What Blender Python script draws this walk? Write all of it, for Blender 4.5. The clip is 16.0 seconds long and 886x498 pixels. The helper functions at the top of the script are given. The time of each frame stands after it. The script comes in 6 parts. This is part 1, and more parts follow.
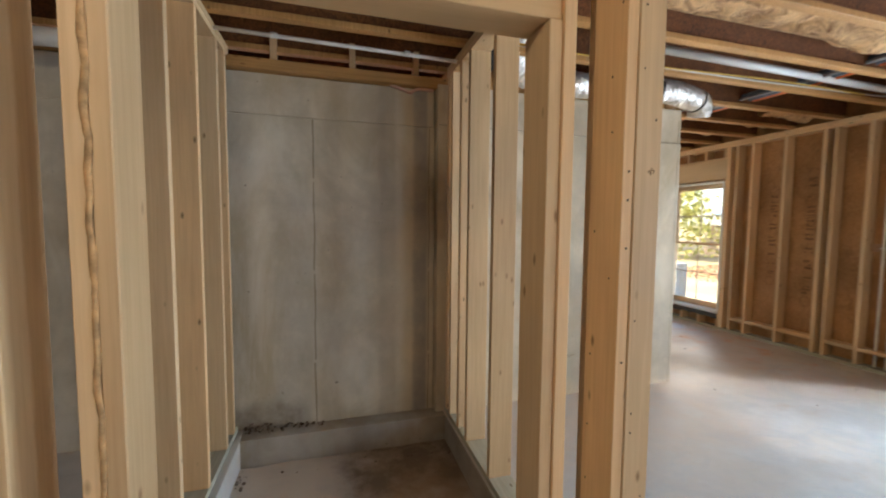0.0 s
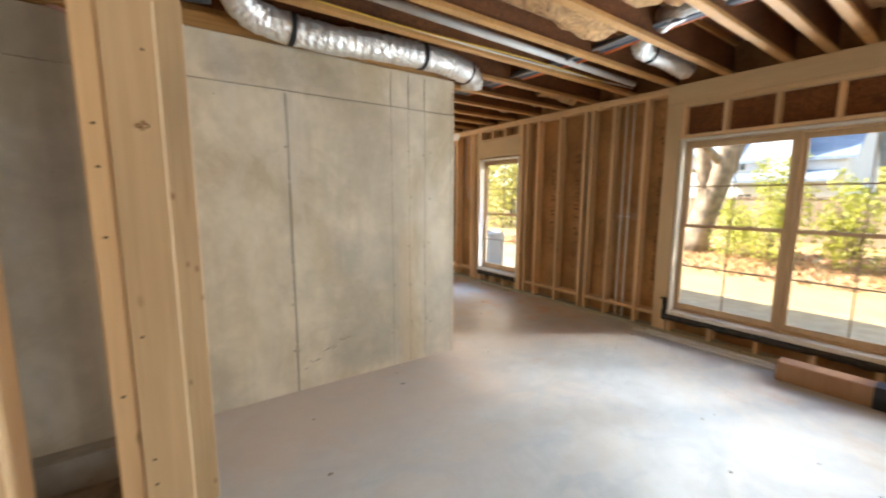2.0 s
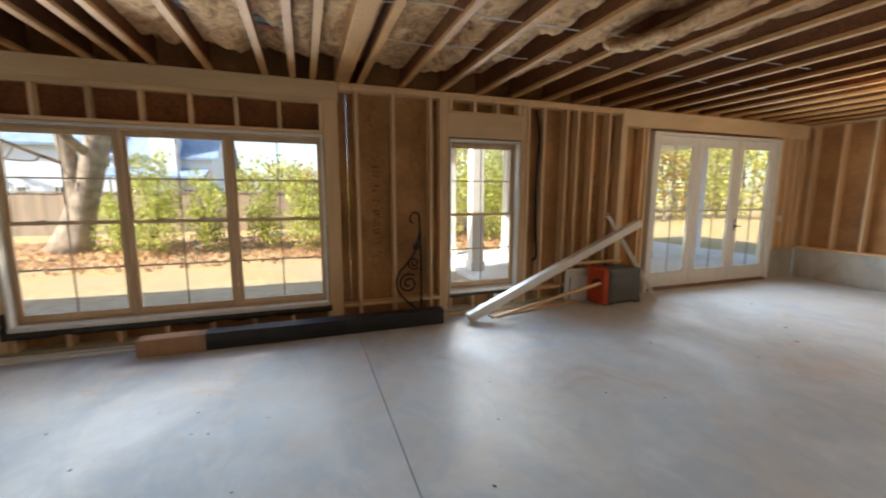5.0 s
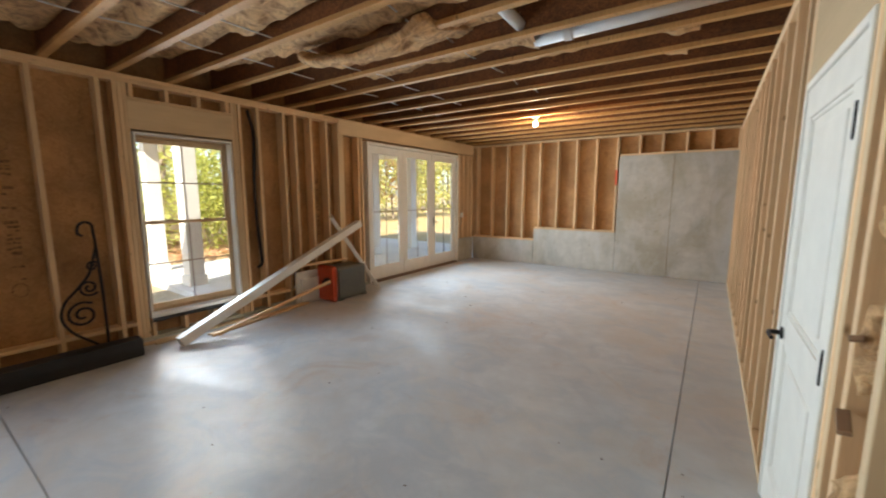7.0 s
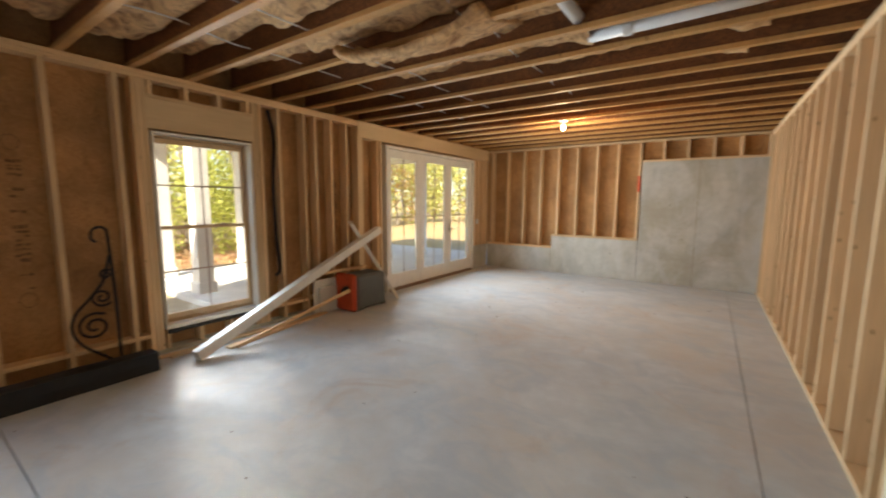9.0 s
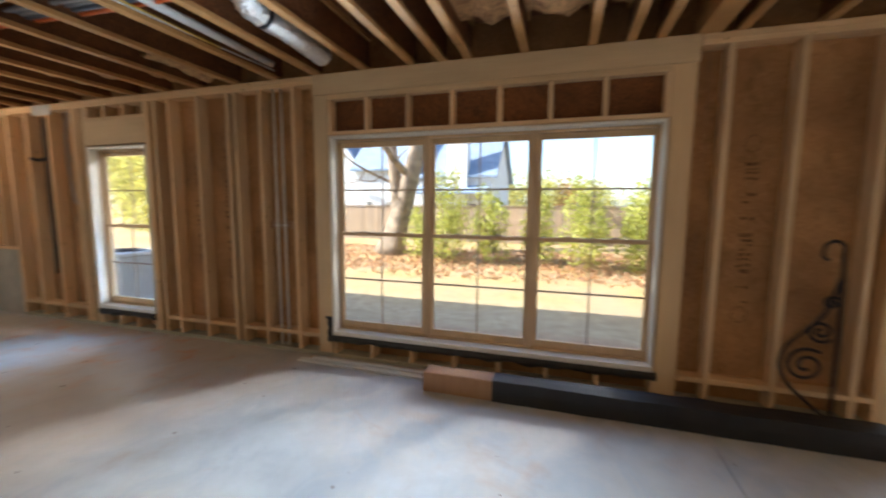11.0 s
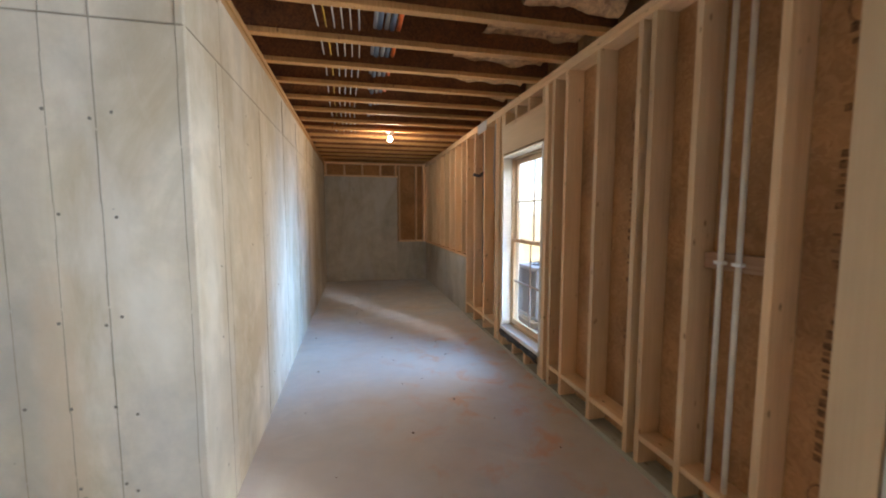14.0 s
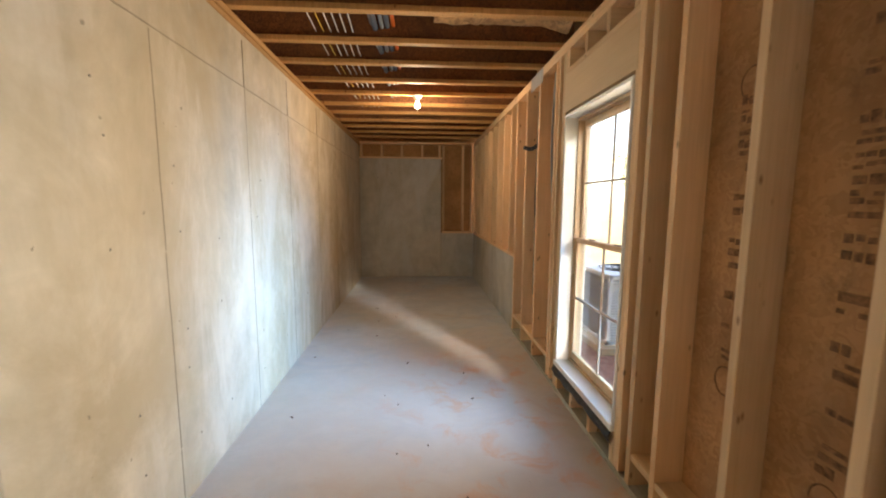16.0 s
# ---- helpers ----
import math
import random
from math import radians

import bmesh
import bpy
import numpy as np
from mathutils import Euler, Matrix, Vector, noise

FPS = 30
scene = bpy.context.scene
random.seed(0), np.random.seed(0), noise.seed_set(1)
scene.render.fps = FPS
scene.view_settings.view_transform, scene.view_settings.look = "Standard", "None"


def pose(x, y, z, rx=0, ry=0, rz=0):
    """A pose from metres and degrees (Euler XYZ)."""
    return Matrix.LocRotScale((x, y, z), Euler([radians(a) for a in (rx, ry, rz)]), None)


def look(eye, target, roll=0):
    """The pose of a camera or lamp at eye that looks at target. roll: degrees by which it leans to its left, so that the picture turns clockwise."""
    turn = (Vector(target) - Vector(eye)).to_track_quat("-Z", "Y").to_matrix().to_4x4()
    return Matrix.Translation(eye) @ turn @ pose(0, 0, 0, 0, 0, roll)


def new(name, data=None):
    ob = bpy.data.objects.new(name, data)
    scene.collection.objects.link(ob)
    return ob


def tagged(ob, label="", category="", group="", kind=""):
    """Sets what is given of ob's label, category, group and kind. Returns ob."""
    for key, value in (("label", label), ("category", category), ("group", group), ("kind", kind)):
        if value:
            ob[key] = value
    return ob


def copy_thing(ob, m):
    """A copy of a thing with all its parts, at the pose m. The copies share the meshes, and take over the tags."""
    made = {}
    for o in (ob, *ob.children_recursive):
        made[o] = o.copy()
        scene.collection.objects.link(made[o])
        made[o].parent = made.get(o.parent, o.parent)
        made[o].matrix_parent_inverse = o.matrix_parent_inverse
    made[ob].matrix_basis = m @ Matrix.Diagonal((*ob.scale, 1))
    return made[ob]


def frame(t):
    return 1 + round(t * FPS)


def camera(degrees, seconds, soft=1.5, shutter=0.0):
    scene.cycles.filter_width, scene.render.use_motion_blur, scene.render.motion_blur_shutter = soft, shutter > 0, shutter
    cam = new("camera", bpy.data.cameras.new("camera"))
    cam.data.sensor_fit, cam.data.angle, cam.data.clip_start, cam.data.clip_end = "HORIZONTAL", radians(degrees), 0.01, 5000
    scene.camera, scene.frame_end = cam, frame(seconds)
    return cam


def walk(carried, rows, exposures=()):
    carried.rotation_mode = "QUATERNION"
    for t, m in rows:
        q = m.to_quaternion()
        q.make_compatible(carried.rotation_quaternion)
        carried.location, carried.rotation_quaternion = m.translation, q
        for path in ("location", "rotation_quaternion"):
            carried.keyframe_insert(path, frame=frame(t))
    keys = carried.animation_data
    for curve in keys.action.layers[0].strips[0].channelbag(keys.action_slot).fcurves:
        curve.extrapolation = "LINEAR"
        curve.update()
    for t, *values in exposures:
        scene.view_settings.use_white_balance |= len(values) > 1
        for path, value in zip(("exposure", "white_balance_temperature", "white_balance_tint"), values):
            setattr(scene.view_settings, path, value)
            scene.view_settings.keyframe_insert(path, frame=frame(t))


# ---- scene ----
cam = camera(97.3, 16.0, soft=2.0, shutter=0.35)
PATH = [
    (0, (-0.177, 0.011, 1.531), (0.367, 1.931, 1.4), 0.5),
    (0.5, (0.078, 0.001, 1.502), (0.398, 1.969, 1.342), 0.3),
    (1, (0.346, -0.052, 1.521), (0.762, 1.893, 1.307), 0.3),
    (1.5, (0.574, -0.061, 1.515), (1.311, 1.782, 1.269), 0.2),
    (2, (0.725, -0.066, 1.546), (1.862, 1.558, 1.279), 0.2),
    (2.5, (0.768, -0.142, 1.566), (2.242, 1.181, 1.287), 0.2),
    (3, (0.805, -0.259, 1.546), (2.533, 0.71, 1.268), 0.3),
    (3.5, (0.816, -0.354, 1.53), (2.71, 0.223, 1.253), 0.1),
    (4, (0.787, -0.484, 1.5), (2.762, -0.319, 1.234), 0.1),
    (4.5, (0.746, -0.543, 1.474), (2.71, -0.815, 1.214), 0.0),
    (5, (0.686, -0.639, 1.524), (2.553, -1.298, 1.242), 0.1),
    (7.5, (0.405, -0.798, 1.545), (1.288, -2.573, 1.288), -0.1),
    (8, (0.452, -0.82, 1.544), (1.167, -2.671, 1.296), -0.1),
    (10.5, (1.753, -0.392, 1.515), (3.735, -0.527, 1.288), 0.8),
    (11, (1.998, -0.157, 1.508), (3.897, 0.43, 1.293), 0.4),
    (11.5, (2.268, 0.034, 1.564), (3.907, 1.159, 1.349), 0.0),
    (12, (2.614, 0.193, 1.58), (3.942, 1.675, 1.383), -0.4),
    (12.5, (2.914, 0.404, 1.554), (3.962, 2.098, 1.376), -0.4),
    (13, (3.208, 0.63, 1.563), (4.016, 2.451, 1.395), -0.4),
    (13.5, (3.49, 0.858, 1.563), (4.093, 2.758, 1.396), -0.2),
    (14, (3.658, 1.16, 1.534), (4.095, 3.104, 1.36), 0.0),
    (14.5, (3.833, 1.464, 1.553), (4.156, 3.429, 1.365), 0.3),
    (15, (4.008, 1.79, 1.539), (4.25, 3.766, 1.342), 0.3),
    (15.5, (4.114, 2.116, 1.516), (4.288, 4.097, 1.301), 0.3),
    (16, (4.188, 2.356, 1.528), (4.309, 4.338, 1.292), 0.3),
]
EXPOSURE = [
    (0.0, 2.16, 6150, 10), (1.2, 2.4, 6450, 10), (2.6, 1.88, 6700, 11), (3.6, 1.6, 6300, 10), (4.5, 1.42, 6150, 10), (7.5, 1.66, 6400, 10),
    (10.4, 1.66, 6850, 12), (11.4, 1.68, 5500, 10), (13.2, 1.85, 5600, 11), (14.2, 2.06, 5750, 11), (16.0, 2.24, 6550, 11),
]
walk(cam, [(t, look(eye, target, roll)) for t, eye, target, roll in PATH], EXPOSURE)

# ---- world and light ----
world = bpy.data.worlds.new("sky")
world.use_nodes = True
scene.world = world
wn = world.node_tree
sky = wn.nodes.new("ShaderNodeTexSky")
sky.sky_type = "NISHITA"
sky.sun_disc = False
SUN_EL, SUN_AZ = radians(40), radians(339.5)   # azimuth from +y towards +x
sky.sun_elevation, sky.sun_rotation = SUN_EL, SUN_AZ
sky.air_density, sky.dust_density = 1.0, 1.5
wn.links.new(sky.outputs[0], wn.nodes["Background"].inputs[0])
wn.nodes["Background"].inputs[1].default_value = 0.15
sun = new("sun", bpy.data.lights.new("sun", "SUN"))
sun.data.energy, sun.data.angle, sun.data.color = 4.4, radians(0.6), (1.0, 0.93, 0.82)
sun_from = Vector((math.sin(SUN_AZ) * math.cos(SUN_EL), math.cos(SUN_AZ) * math.cos(SUN_EL), math.sin(SUN_EL)))
sun.matrix_world = look(sun_from * 50, (0, 0, 0))


def bulb_light(x, y, z, watts, size=0.03, color=(1.0, 0.79, 0.54)):
    ob = new("bulb_light", bpy.data.lights.new("bulb_light", "POINT"))
    ob.data.energy, ob.data.color, ob.data.shadow_soft_size = watts, color, size
    ob.location = (x, y, z)


bulb_light(4.17, 6.94, 2.54, 9)
bulb_light(2.72, -6.61, 2.54, 20)
# an unseen bulb behind the walk, added to light the recess and posts
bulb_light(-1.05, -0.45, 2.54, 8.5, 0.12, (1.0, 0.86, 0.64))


def window_lamp(y0, y1, z0, z1, watts, spread=130, color=(0.78, 0.89, 1.0), aim=(-1, 0, 0)):
    """An area lamp set in an opening of the window wall to stand in for daylight."""
    ob = new("window_lamp", bpy.data.lights.new("window_lamp", "AREA"))
    d = ob.data
    d.shape, d.size, d.size_y, d.energy, d.color = "RECTANGLE", y1 - y0, z1 - z0, watts, color
    d.spread = radians(spread)
    eye = Vector((5.283, (y0 + y1) / 2, (z0 + z1) / 2))
    ob.matrix_world = look(eye, eye + Vector(aim) * 5)


def stripe_lamp(y0, y1, z0, z1, watts, turn, drop=33, spread=8, color=(1.0, 0.93, 0.82)):
    """An added, unseen lamp outside one sash that slants a stripe of light over the floor."""
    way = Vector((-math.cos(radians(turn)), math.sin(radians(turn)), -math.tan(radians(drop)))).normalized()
    ob = new("window_lamp", bpy.data.lights.new("window_lamp", "AREA"))
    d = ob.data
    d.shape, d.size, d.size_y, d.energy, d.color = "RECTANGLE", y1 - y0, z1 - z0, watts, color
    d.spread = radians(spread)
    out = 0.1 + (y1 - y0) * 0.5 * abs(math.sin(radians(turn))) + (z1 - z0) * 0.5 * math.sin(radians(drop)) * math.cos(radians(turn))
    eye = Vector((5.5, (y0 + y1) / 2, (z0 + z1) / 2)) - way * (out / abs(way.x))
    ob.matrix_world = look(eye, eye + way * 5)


window_lamp(-0.8, 1.95, 0.8, 2.1, 24, 122, (0.66, 0.84, 1.0))
# low warm lamp, added to lift the ceiling as light off the lawn would
window_lamp(-0.8, 1.95, 0.3, 1.0, 5.5, 125, (1.0, 0.88, 0.7), (-1, 0, 0.42))
# the passage window: a blue lamp for the sky, a warm one added for lawn light
window_lamp(4.45, 5.27, 0.3, 2.1, 6.2, 72, (0.2, 0.53, 1.0), (-1, 0.28, -0.3))
window_lamp(4.45, 5.27, 0.3, 2.1, 4.8, 125, (1.0, 0.86, 0.66), (-1, -0.1, 0.12))
window_lamp(-3.28, -2.42, 0.3, 2.1, 11, 120, (0.7, 0.86, 1.0))
window_lamp(-8.4, -5.7, 0.3, 2.3, 32, 125, (0.68, 0.85, 1.0))
# another warm lamp tilted up, added to brighten the south ceiling
window_lamp(-8.4, -5.7, 0.3, 1.0, 5, 125, (1.0, 0.88, 0.7), (-1, 0.1, 0.42))
# unseen lamps outside each window, added to draw the slanting stripes on the floor
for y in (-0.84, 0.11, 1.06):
    stripe_lamp(y, y + 0.93, 0.25, 2.15, 1.15, 31 + 2.6 * y)
stripe_lamp(-3.34, -2.35, 0.25, 2.15, 1.05, 19)
stripe_lamp(4.38, 5.33, 0.25, 2.15, 1.4, 62, 20)


# ---- materials ----
def material(name):
    m = bpy.data.materials.new(name)
    m.use_nodes = True
    return m, m.node_tree, m.node_tree.nodes["Principled BSDF"]


def node(t, kind, **values):
    n = t.nodes.new(kind)
    for k, v in values.items():
        n.inputs[k.replace("_", " ")].default_value = v
    return n


def coords(t, scale, kind="Object", spread=True):
    """Object or world coordinates, shifted by a random amount for each object, and scaled."""
    tc = t.nodes.new("ShaderNodeTexCoord")
    src = tc.outputs["Object"]
    if kind == "World":
        src = t.nodes.new("ShaderNodeNewGeometry").outputs["Position"]
    elif spread:
        info = t.nodes.new("ShaderNodeObjectInfo")
        add = t.nodes.new("ShaderNodeVectorMath")
        add.operation = "ADD"
        mul = t.nodes.new("ShaderNodeMath")
        mul.operation = "MULTIPLY"
        mul.inputs[1].default_value = 37.0
        t.links.new(info.outputs["Random"], mul.inputs[0])
        t.links.new(src, add.inputs[0])
        t.links.new(mul.outputs[0], add.inputs[1])
        src = add.outputs[0]
    mp = t.nodes.new("ShaderNodeMapping")
    mp.inputs["Scale"].default_value = scale
    t.links.new(src, mp.inputs[0])
    return mp.outputs[0]


def ramp(t, src, stops):
    r = t.nodes.new("ShaderNodeValToRGB")
    e = r.color_ramp.elements
    while len(e) < len(stops):
        e.new(0.5)
    for el, (p, c) in zip(e, stops):
        el.position, el.color = p, (*c, 1)
    t.links.new(src, r.inputs[0])
    return r.outputs[0]


def noise_of(t, vec, scale, detail=4, rough=0.55, distort=0.0):
    n = node(t, "ShaderNodeTexNoise", Scale=scale, Detail=detail, Roughness=rough, Distortion=distort)
    t.links.new(vec, n.inputs["Vector"])
    return n.outputs[0]


def mix(t, fac, a, b, mode="MIX"):
    m = t.nodes.new("ShaderNodeMix")
    m.data_type, m.blend_type = "RGBA", mode
    for sock, v in ((m.inputs[0], fac), (m.inputs[6], a), (m.inputs[7], b)):
        if isinstance(v, (int, float)):
            sock.default_value = v
        elif isinstance(v, tuple):
            sock.default_value = (*v, 1)
        else:
            t.links.new(v, sock)
    return m.outputs[2]


def scaled(t, src, factor, shift):
    m = t.nodes.new("ShaderNodeMath")
    m.operation = "MULTIPLY_ADD"
    m.inputs[1].default_value, m.inputs[2].default_value = factor, shift
    t.links.new(src, m.inputs[0])
    return m.outputs[0]


def bump(t, bsdf, height, strength=0.3, distance=0.01):
    b = node(t, "ShaderNodeBump", Strength=strength, Distance=distance)
    t.links.new(height, b.inputs["Height"])
    t.links.new(b.outputs[0], bsdf.inputs["Normal"])


def lumber(name, light, dark, rough=0.65, knots=True):
    m, t, b = material(name)
    v = coords(t, (1, 1, 1))
    grain = noise_of(t, coords(t, (34, 34, 1.1)), 2.2, 5, 0.6, 0.4)
    wide = noise_of(t, coords(t, (2.2, 2.2, 0.5)), 1.6, 3)
    col = ramp(t, grain, [(0.3, dark), (0.62, light)])
    tint = ramp(t, wide, [(0.3, (0.84, 0.79, 0.74)), (0.7, (1.06, 1.03, 0.98))])
    col = mix(t, 1.0, col, tint, "MULTIPLY")
    info = t.nodes.new("ShaderNodeObjectInfo")
    each = ramp(t, info.outputs["Random"], [(0.0, (0.8, 0.76, 0.7)), (0.5, (1.0, 0.98, 0.95)), (1.0, (1.1, 1.0, 0.88))])
    col = mix(t, 1.0, col, each, "MULTIPLY")
    if knots:
        vo = t.nodes.new("ShaderNodeTexVoronoi")
        vo.inputs["Scale"].default_value = 1.0
        t.links.new(coords(t, (13, 13, 5.5)), vo.inputs["Vector"])
        k = ramp(t, vo.outputs["Distance"], [(0.05, (0.95, 0.95, 0.95)), (0.08, (0.5, 0.5, 0.5)), (0.13, (0, 0, 0))])
        col = mix(t, k, col, (dark[0] * 0.42, dark[1] * 0.32, dark[2] * 0.24))
    t.links.new(col, b.inputs["Base Color"])
    b.inputs["Roughness"].default_value = rough
    bump(t, b, grain, 0.12, 0.003)
    return m


def osb(name, light, dark, kind="World", scale=1.0):
    m, t, b = material(name)
    v = coords(t, (1, 1, 1), kind)
    vo = t.nodes.new("ShaderNodeTexVoronoi")
    vo.inputs["Scale"].default_value = 26 * scale
    warp = t.nodes.new("ShaderNodeVectorMath")
    warp.operation = "ADD"
    nn = node(t, "ShaderNodeTexNoise", Scale=9 * scale, Detail=3)
    t.links.new(v, nn.inputs["Vector"])
    t.links.new(v, warp.inputs[0])
    t.links.new(nn.outputs["Color"], warp.inputs[1])
    t.links.new(warp.outputs[0], vo.inputs["Vector"])
    sep = t.nodes.new("ShaderNodeSeparateColor")
    t.links.new(vo.outputs["Color"], sep.inputs[0])
    col = ramp(t, sep.outputs[0], [(0.0, dark), (1.0, light)])
    stain = ramp(t, noise_of(t, v, 1.7, 5), [(0.32, (0.62, 0.58, 0.55)), (0.66, (1.08, 1.05, 1.0))])
    col = mix(t, 1.0, col, stain, "MULTIPLY")
    smudge = ramp(t, noise_of(t, coords(t, (1, 1, 0.6), kind), 5.5, 6, 0.7, 0.6), [(0.56, (0, 0, 0)), (0.7, (0.6, 0.6, 0.6))])
    col = mix(t, smudge, col, tuple(c * 0.42 for c in dark))
    t.links.new(col, b.inputs["Base Color"])
    b.inputs["Roughness"].default_value = 0.8
    bump(t, b, sep.outputs[0], 0.2, 0.003)
    return m


def patch(t, v, axes, lo, hi, soft, seed):
    """A mask for a stain or band with a ragged edge: lo to hi along two of the world's axes."""
    add = t.nodes.new("ShaderNodeVectorMath")
    add.operation = "MULTIPLY_ADD"
    nn = node(t, "ShaderNodeTexNoise", Scale=4.0 + seed, Detail=5, Roughness=0.65)
    t.links.new(v, nn.inputs["Vector"])
    t.links.new(nn.outputs["Color"], add.inputs[0])
    add.inputs[1].default_value = (soft * 3, soft * 3, soft * 3)
    t.links.new(v, add.inputs[2])
    sep = t.nodes.new("ShaderNodeSeparateXYZ")
    t.links.new(add.outputs[0], sep.inputs[0])
    out = None
    for ax, a, z in zip(axes, lo, hi):
        a, z = a + soft * 1.5, z + soft * 1.5
        span = (z - a) + 4 * soft
        k = scaled(t, sep.outputs["xyz".index(ax)], 1 / span, -(a - 2 * soft) / span)
        e = 2 * soft / span
        r = ramp(t, k, [(0.0, (0, 0, 0)), (e + 0.01, (1, 1, 1)), (1 - e - 0.01, (1, 1, 1)), (1.0, (0, 0, 0))])
        out = r if out is None else mix(t, 1.0, out, r, "MULTIPLY")
    return mix(t, 1.0, out, ramp(t, nn.outputs[0], [(0.3, (0.35, 0.35, 0.35)), (0.6, (1, 1, 1))]), "MULTIPLY")


def concrete(name, base, wall=True, rough=0.75, clay=False, gloss_noise=False, stains=()):
    m, t, b = material(name)
    v = coords(t, (1, 1, 1), "World")
    vs = coords(t, (1.3, 1.3, 0.45) if wall else (1, 1, 1), "World")
    big = noise_of(t, vs, 1.1, 6, 0.6, 0.6)
    mid = noise_of(t, v, 5.5, 6, 0.62, 0.3)
    fine = noise_of(t, v, 60, 4, 0.7)
    d = [c * (0.72 if wall else 0.9) for c in base]
    l = [min(c * (1.15 if wall else 1.05), 0.9) for c in base]
    col = ramp(t, big, [(0.3, tuple(d)), (0.5, tuple(base)), (0.7, tuple(l))])
    col = mix(t, 1.0, col, ramp(t, mid, [(0.3, (0.84, 0.83, 0.8) if wall else (0.93, 0.92, 0.91)), (0.65, (1.06, 1.05, 1.03))]), "MULTIPLY")
    if wall:
        # pour stains with a warm cast
        st = ramp(t, noise_of(t, coords(t, (1.6, 1.6, 0.5), "World"), 1.4, 5, 0.6), [(0.52, (0, 0, 0)), (0.75, (0.5, 0.5, 0.5))])
        col = mix(t, st, col, (base[0] * 0.86, base[1] * 0.76, base[2] * 0.56))
        blot = ramp(t, noise_of(t, coords(t, (1, 1, 0.7), "World"), 0.85, 7, 0.66, 0.9), [(0.46, (0, 0, 0)), (0.62, (0.75, 0.75, 0.75))])
        col = mix(t, blot, col, (base[0] * 0.7, base[1] * 0.63, base[2] * 0.5))
        pale = ramp(t, noise_of(t, coords(t, (1.6, 1.6, 0.5), "World"), 1.3, 6, 0.62, 0.5), [(0.52, (0, 0, 0)), (0.66, (0.6, 0.6, 0.6))])
        col = mix(t, pale, col, (base[0] * 1.12, base[1] * 1.16, base[2] * 1.25))
        run_off = ramp(t, noise_of(t, coords(t, (7, 7, 0.16), "World"), 1.5, 4, 0.55), [(0.62, (0, 0, 0)), (0.76, (0.2, 0.2, 0.2))])
        col = mix(t, run_off, col, (base[0] * 0.6, base[1] * 0.56, base[2] * 0.5))
        pit = ramp(t, noise_of(t, v, 22, 2, 0.4), [(0.76, (0, 0, 0)), (0.78, (0.7, 0.7, 0.7))])
        col = mix(t, pit, col, (base[0] * 0.35, base[1] * 0.33, base[2] * 0.3))
    if clay:
        warm = ramp(t, noise_of(t, v, 0.8, 6, 0.62, 0.8), [(0.42, (0, 0, 0)), (0.66, (0.6, 0.6, 0.6))])
        col = mix(t, warm, col, (0.56, 0.48, 0.4))
        cool = ramp(t, noise_of(t, coords(t, (1, 1.4, 1), "World"), 1.9, 6, 0.66, 1.1), [(0.48, (0, 0, 0)), (0.64, (0.6, 0.6, 0.6))])
        col = mix(t, cool, col, (base[0] * 0.78, base[1] * 0.82, base[2] * 0.86))
        cl = ramp(t, noise_of(t, v, 1.3, 7, 0.68, 1.0), [(0.58, (0, 0, 0)), (0.8, (0.55, 0.55, 0.55))])
        col = mix(t, cl, col, (0.46, 0.26, 0.14))
        cl2 = ramp(t, noise_of(t, v, 6.0, 4, 0.6), [(0.66, (0, 0, 0)), (0.76, (0.6, 0.6, 0.6))])
        near = ramp(t, noise_of(t, v, 0.55, 3), [(0.5, (0, 0, 0)), (0.62, (1, 1, 1))])
        col = mix(t, mix(t, 1.0, cl2, near, "MULTIPLY"), col, (0.5, 0.24, 0.12))
        # orange clay trodden in along the passage, towards the window wall
        sep = t.nodes.new("ShaderNodeSeparateXYZ")
        t.links.new(v, sep.inputs[0])
        ax = ramp(t, scaled(t, sep.outputs[0], 0.2, -0.2), [(0.5, (0, 0, 0)), (0.72, (1, 1, 1))])
        ay = ramp(t, scaled(t, sep.outputs[1], 0.1, 0.0), [(0.2, (0, 0, 0)), (0.33, (1, 1, 1)), (0.55, (1, 1, 1)), (0.7, (0, 0, 0))])
        cl3 = ramp(t, noise_of(t, v, 4.2, 5, 0.62, 0.6), [(0.52, (0, 0, 0)), (0.68, (0.75, 0.75, 0.75))])
        dust = ramp(t, noise_of(t, v, 0.9, 4, 0.6), [(0.3, (0.35, 0.35, 0.35)), (0.7, (0.7, 0.7, 0.7))])
        col = mix(t, mix(t, 1.0, ay, dust, "MULTIPLY"), col, (0.55, 0.42, 0.31))
        col = mix(t, mix(t, 1.0, mix(t, 1.0, ax, ay, "MULTIPLY"), cl3, "MULTIPLY"), col, (0.6, 0.33, 0.19))
    for k, (axes, lo, hi, soft, tone, much) in enumerate(stains):
        k = mix(t, 1.0, patch(t, v, axes, lo, hi, soft, k), (much, much, much), "MULTIPLY")
        col = mix(t, k, col, tone)
    t.links.new(col, b.inputs["Base Color"])
    if gloss_noise:
        b.inputs["Specular IOR Level"].default_value = 0.1
        # trowelled patches shine more than the rest
        r = ramp(t, noise_of(t, coords(t, (1.0, 1.7, 1), "World"), 1.1, 7, 0.68, 0.9), [(0.34, (rough - 0.2,) * 3), (0.5, (rough - 0.04,) * 3), (0.68, (rough + 0.16,) * 3)])
        t.links.new(r, b.inputs["Roughness"])
    else:
        b.inputs["Roughness"].default_value = rough
    bump(t, b, mix(t, 0.5, mid, fine), 0.18 if wall else 0.08, 0.004)
    return m


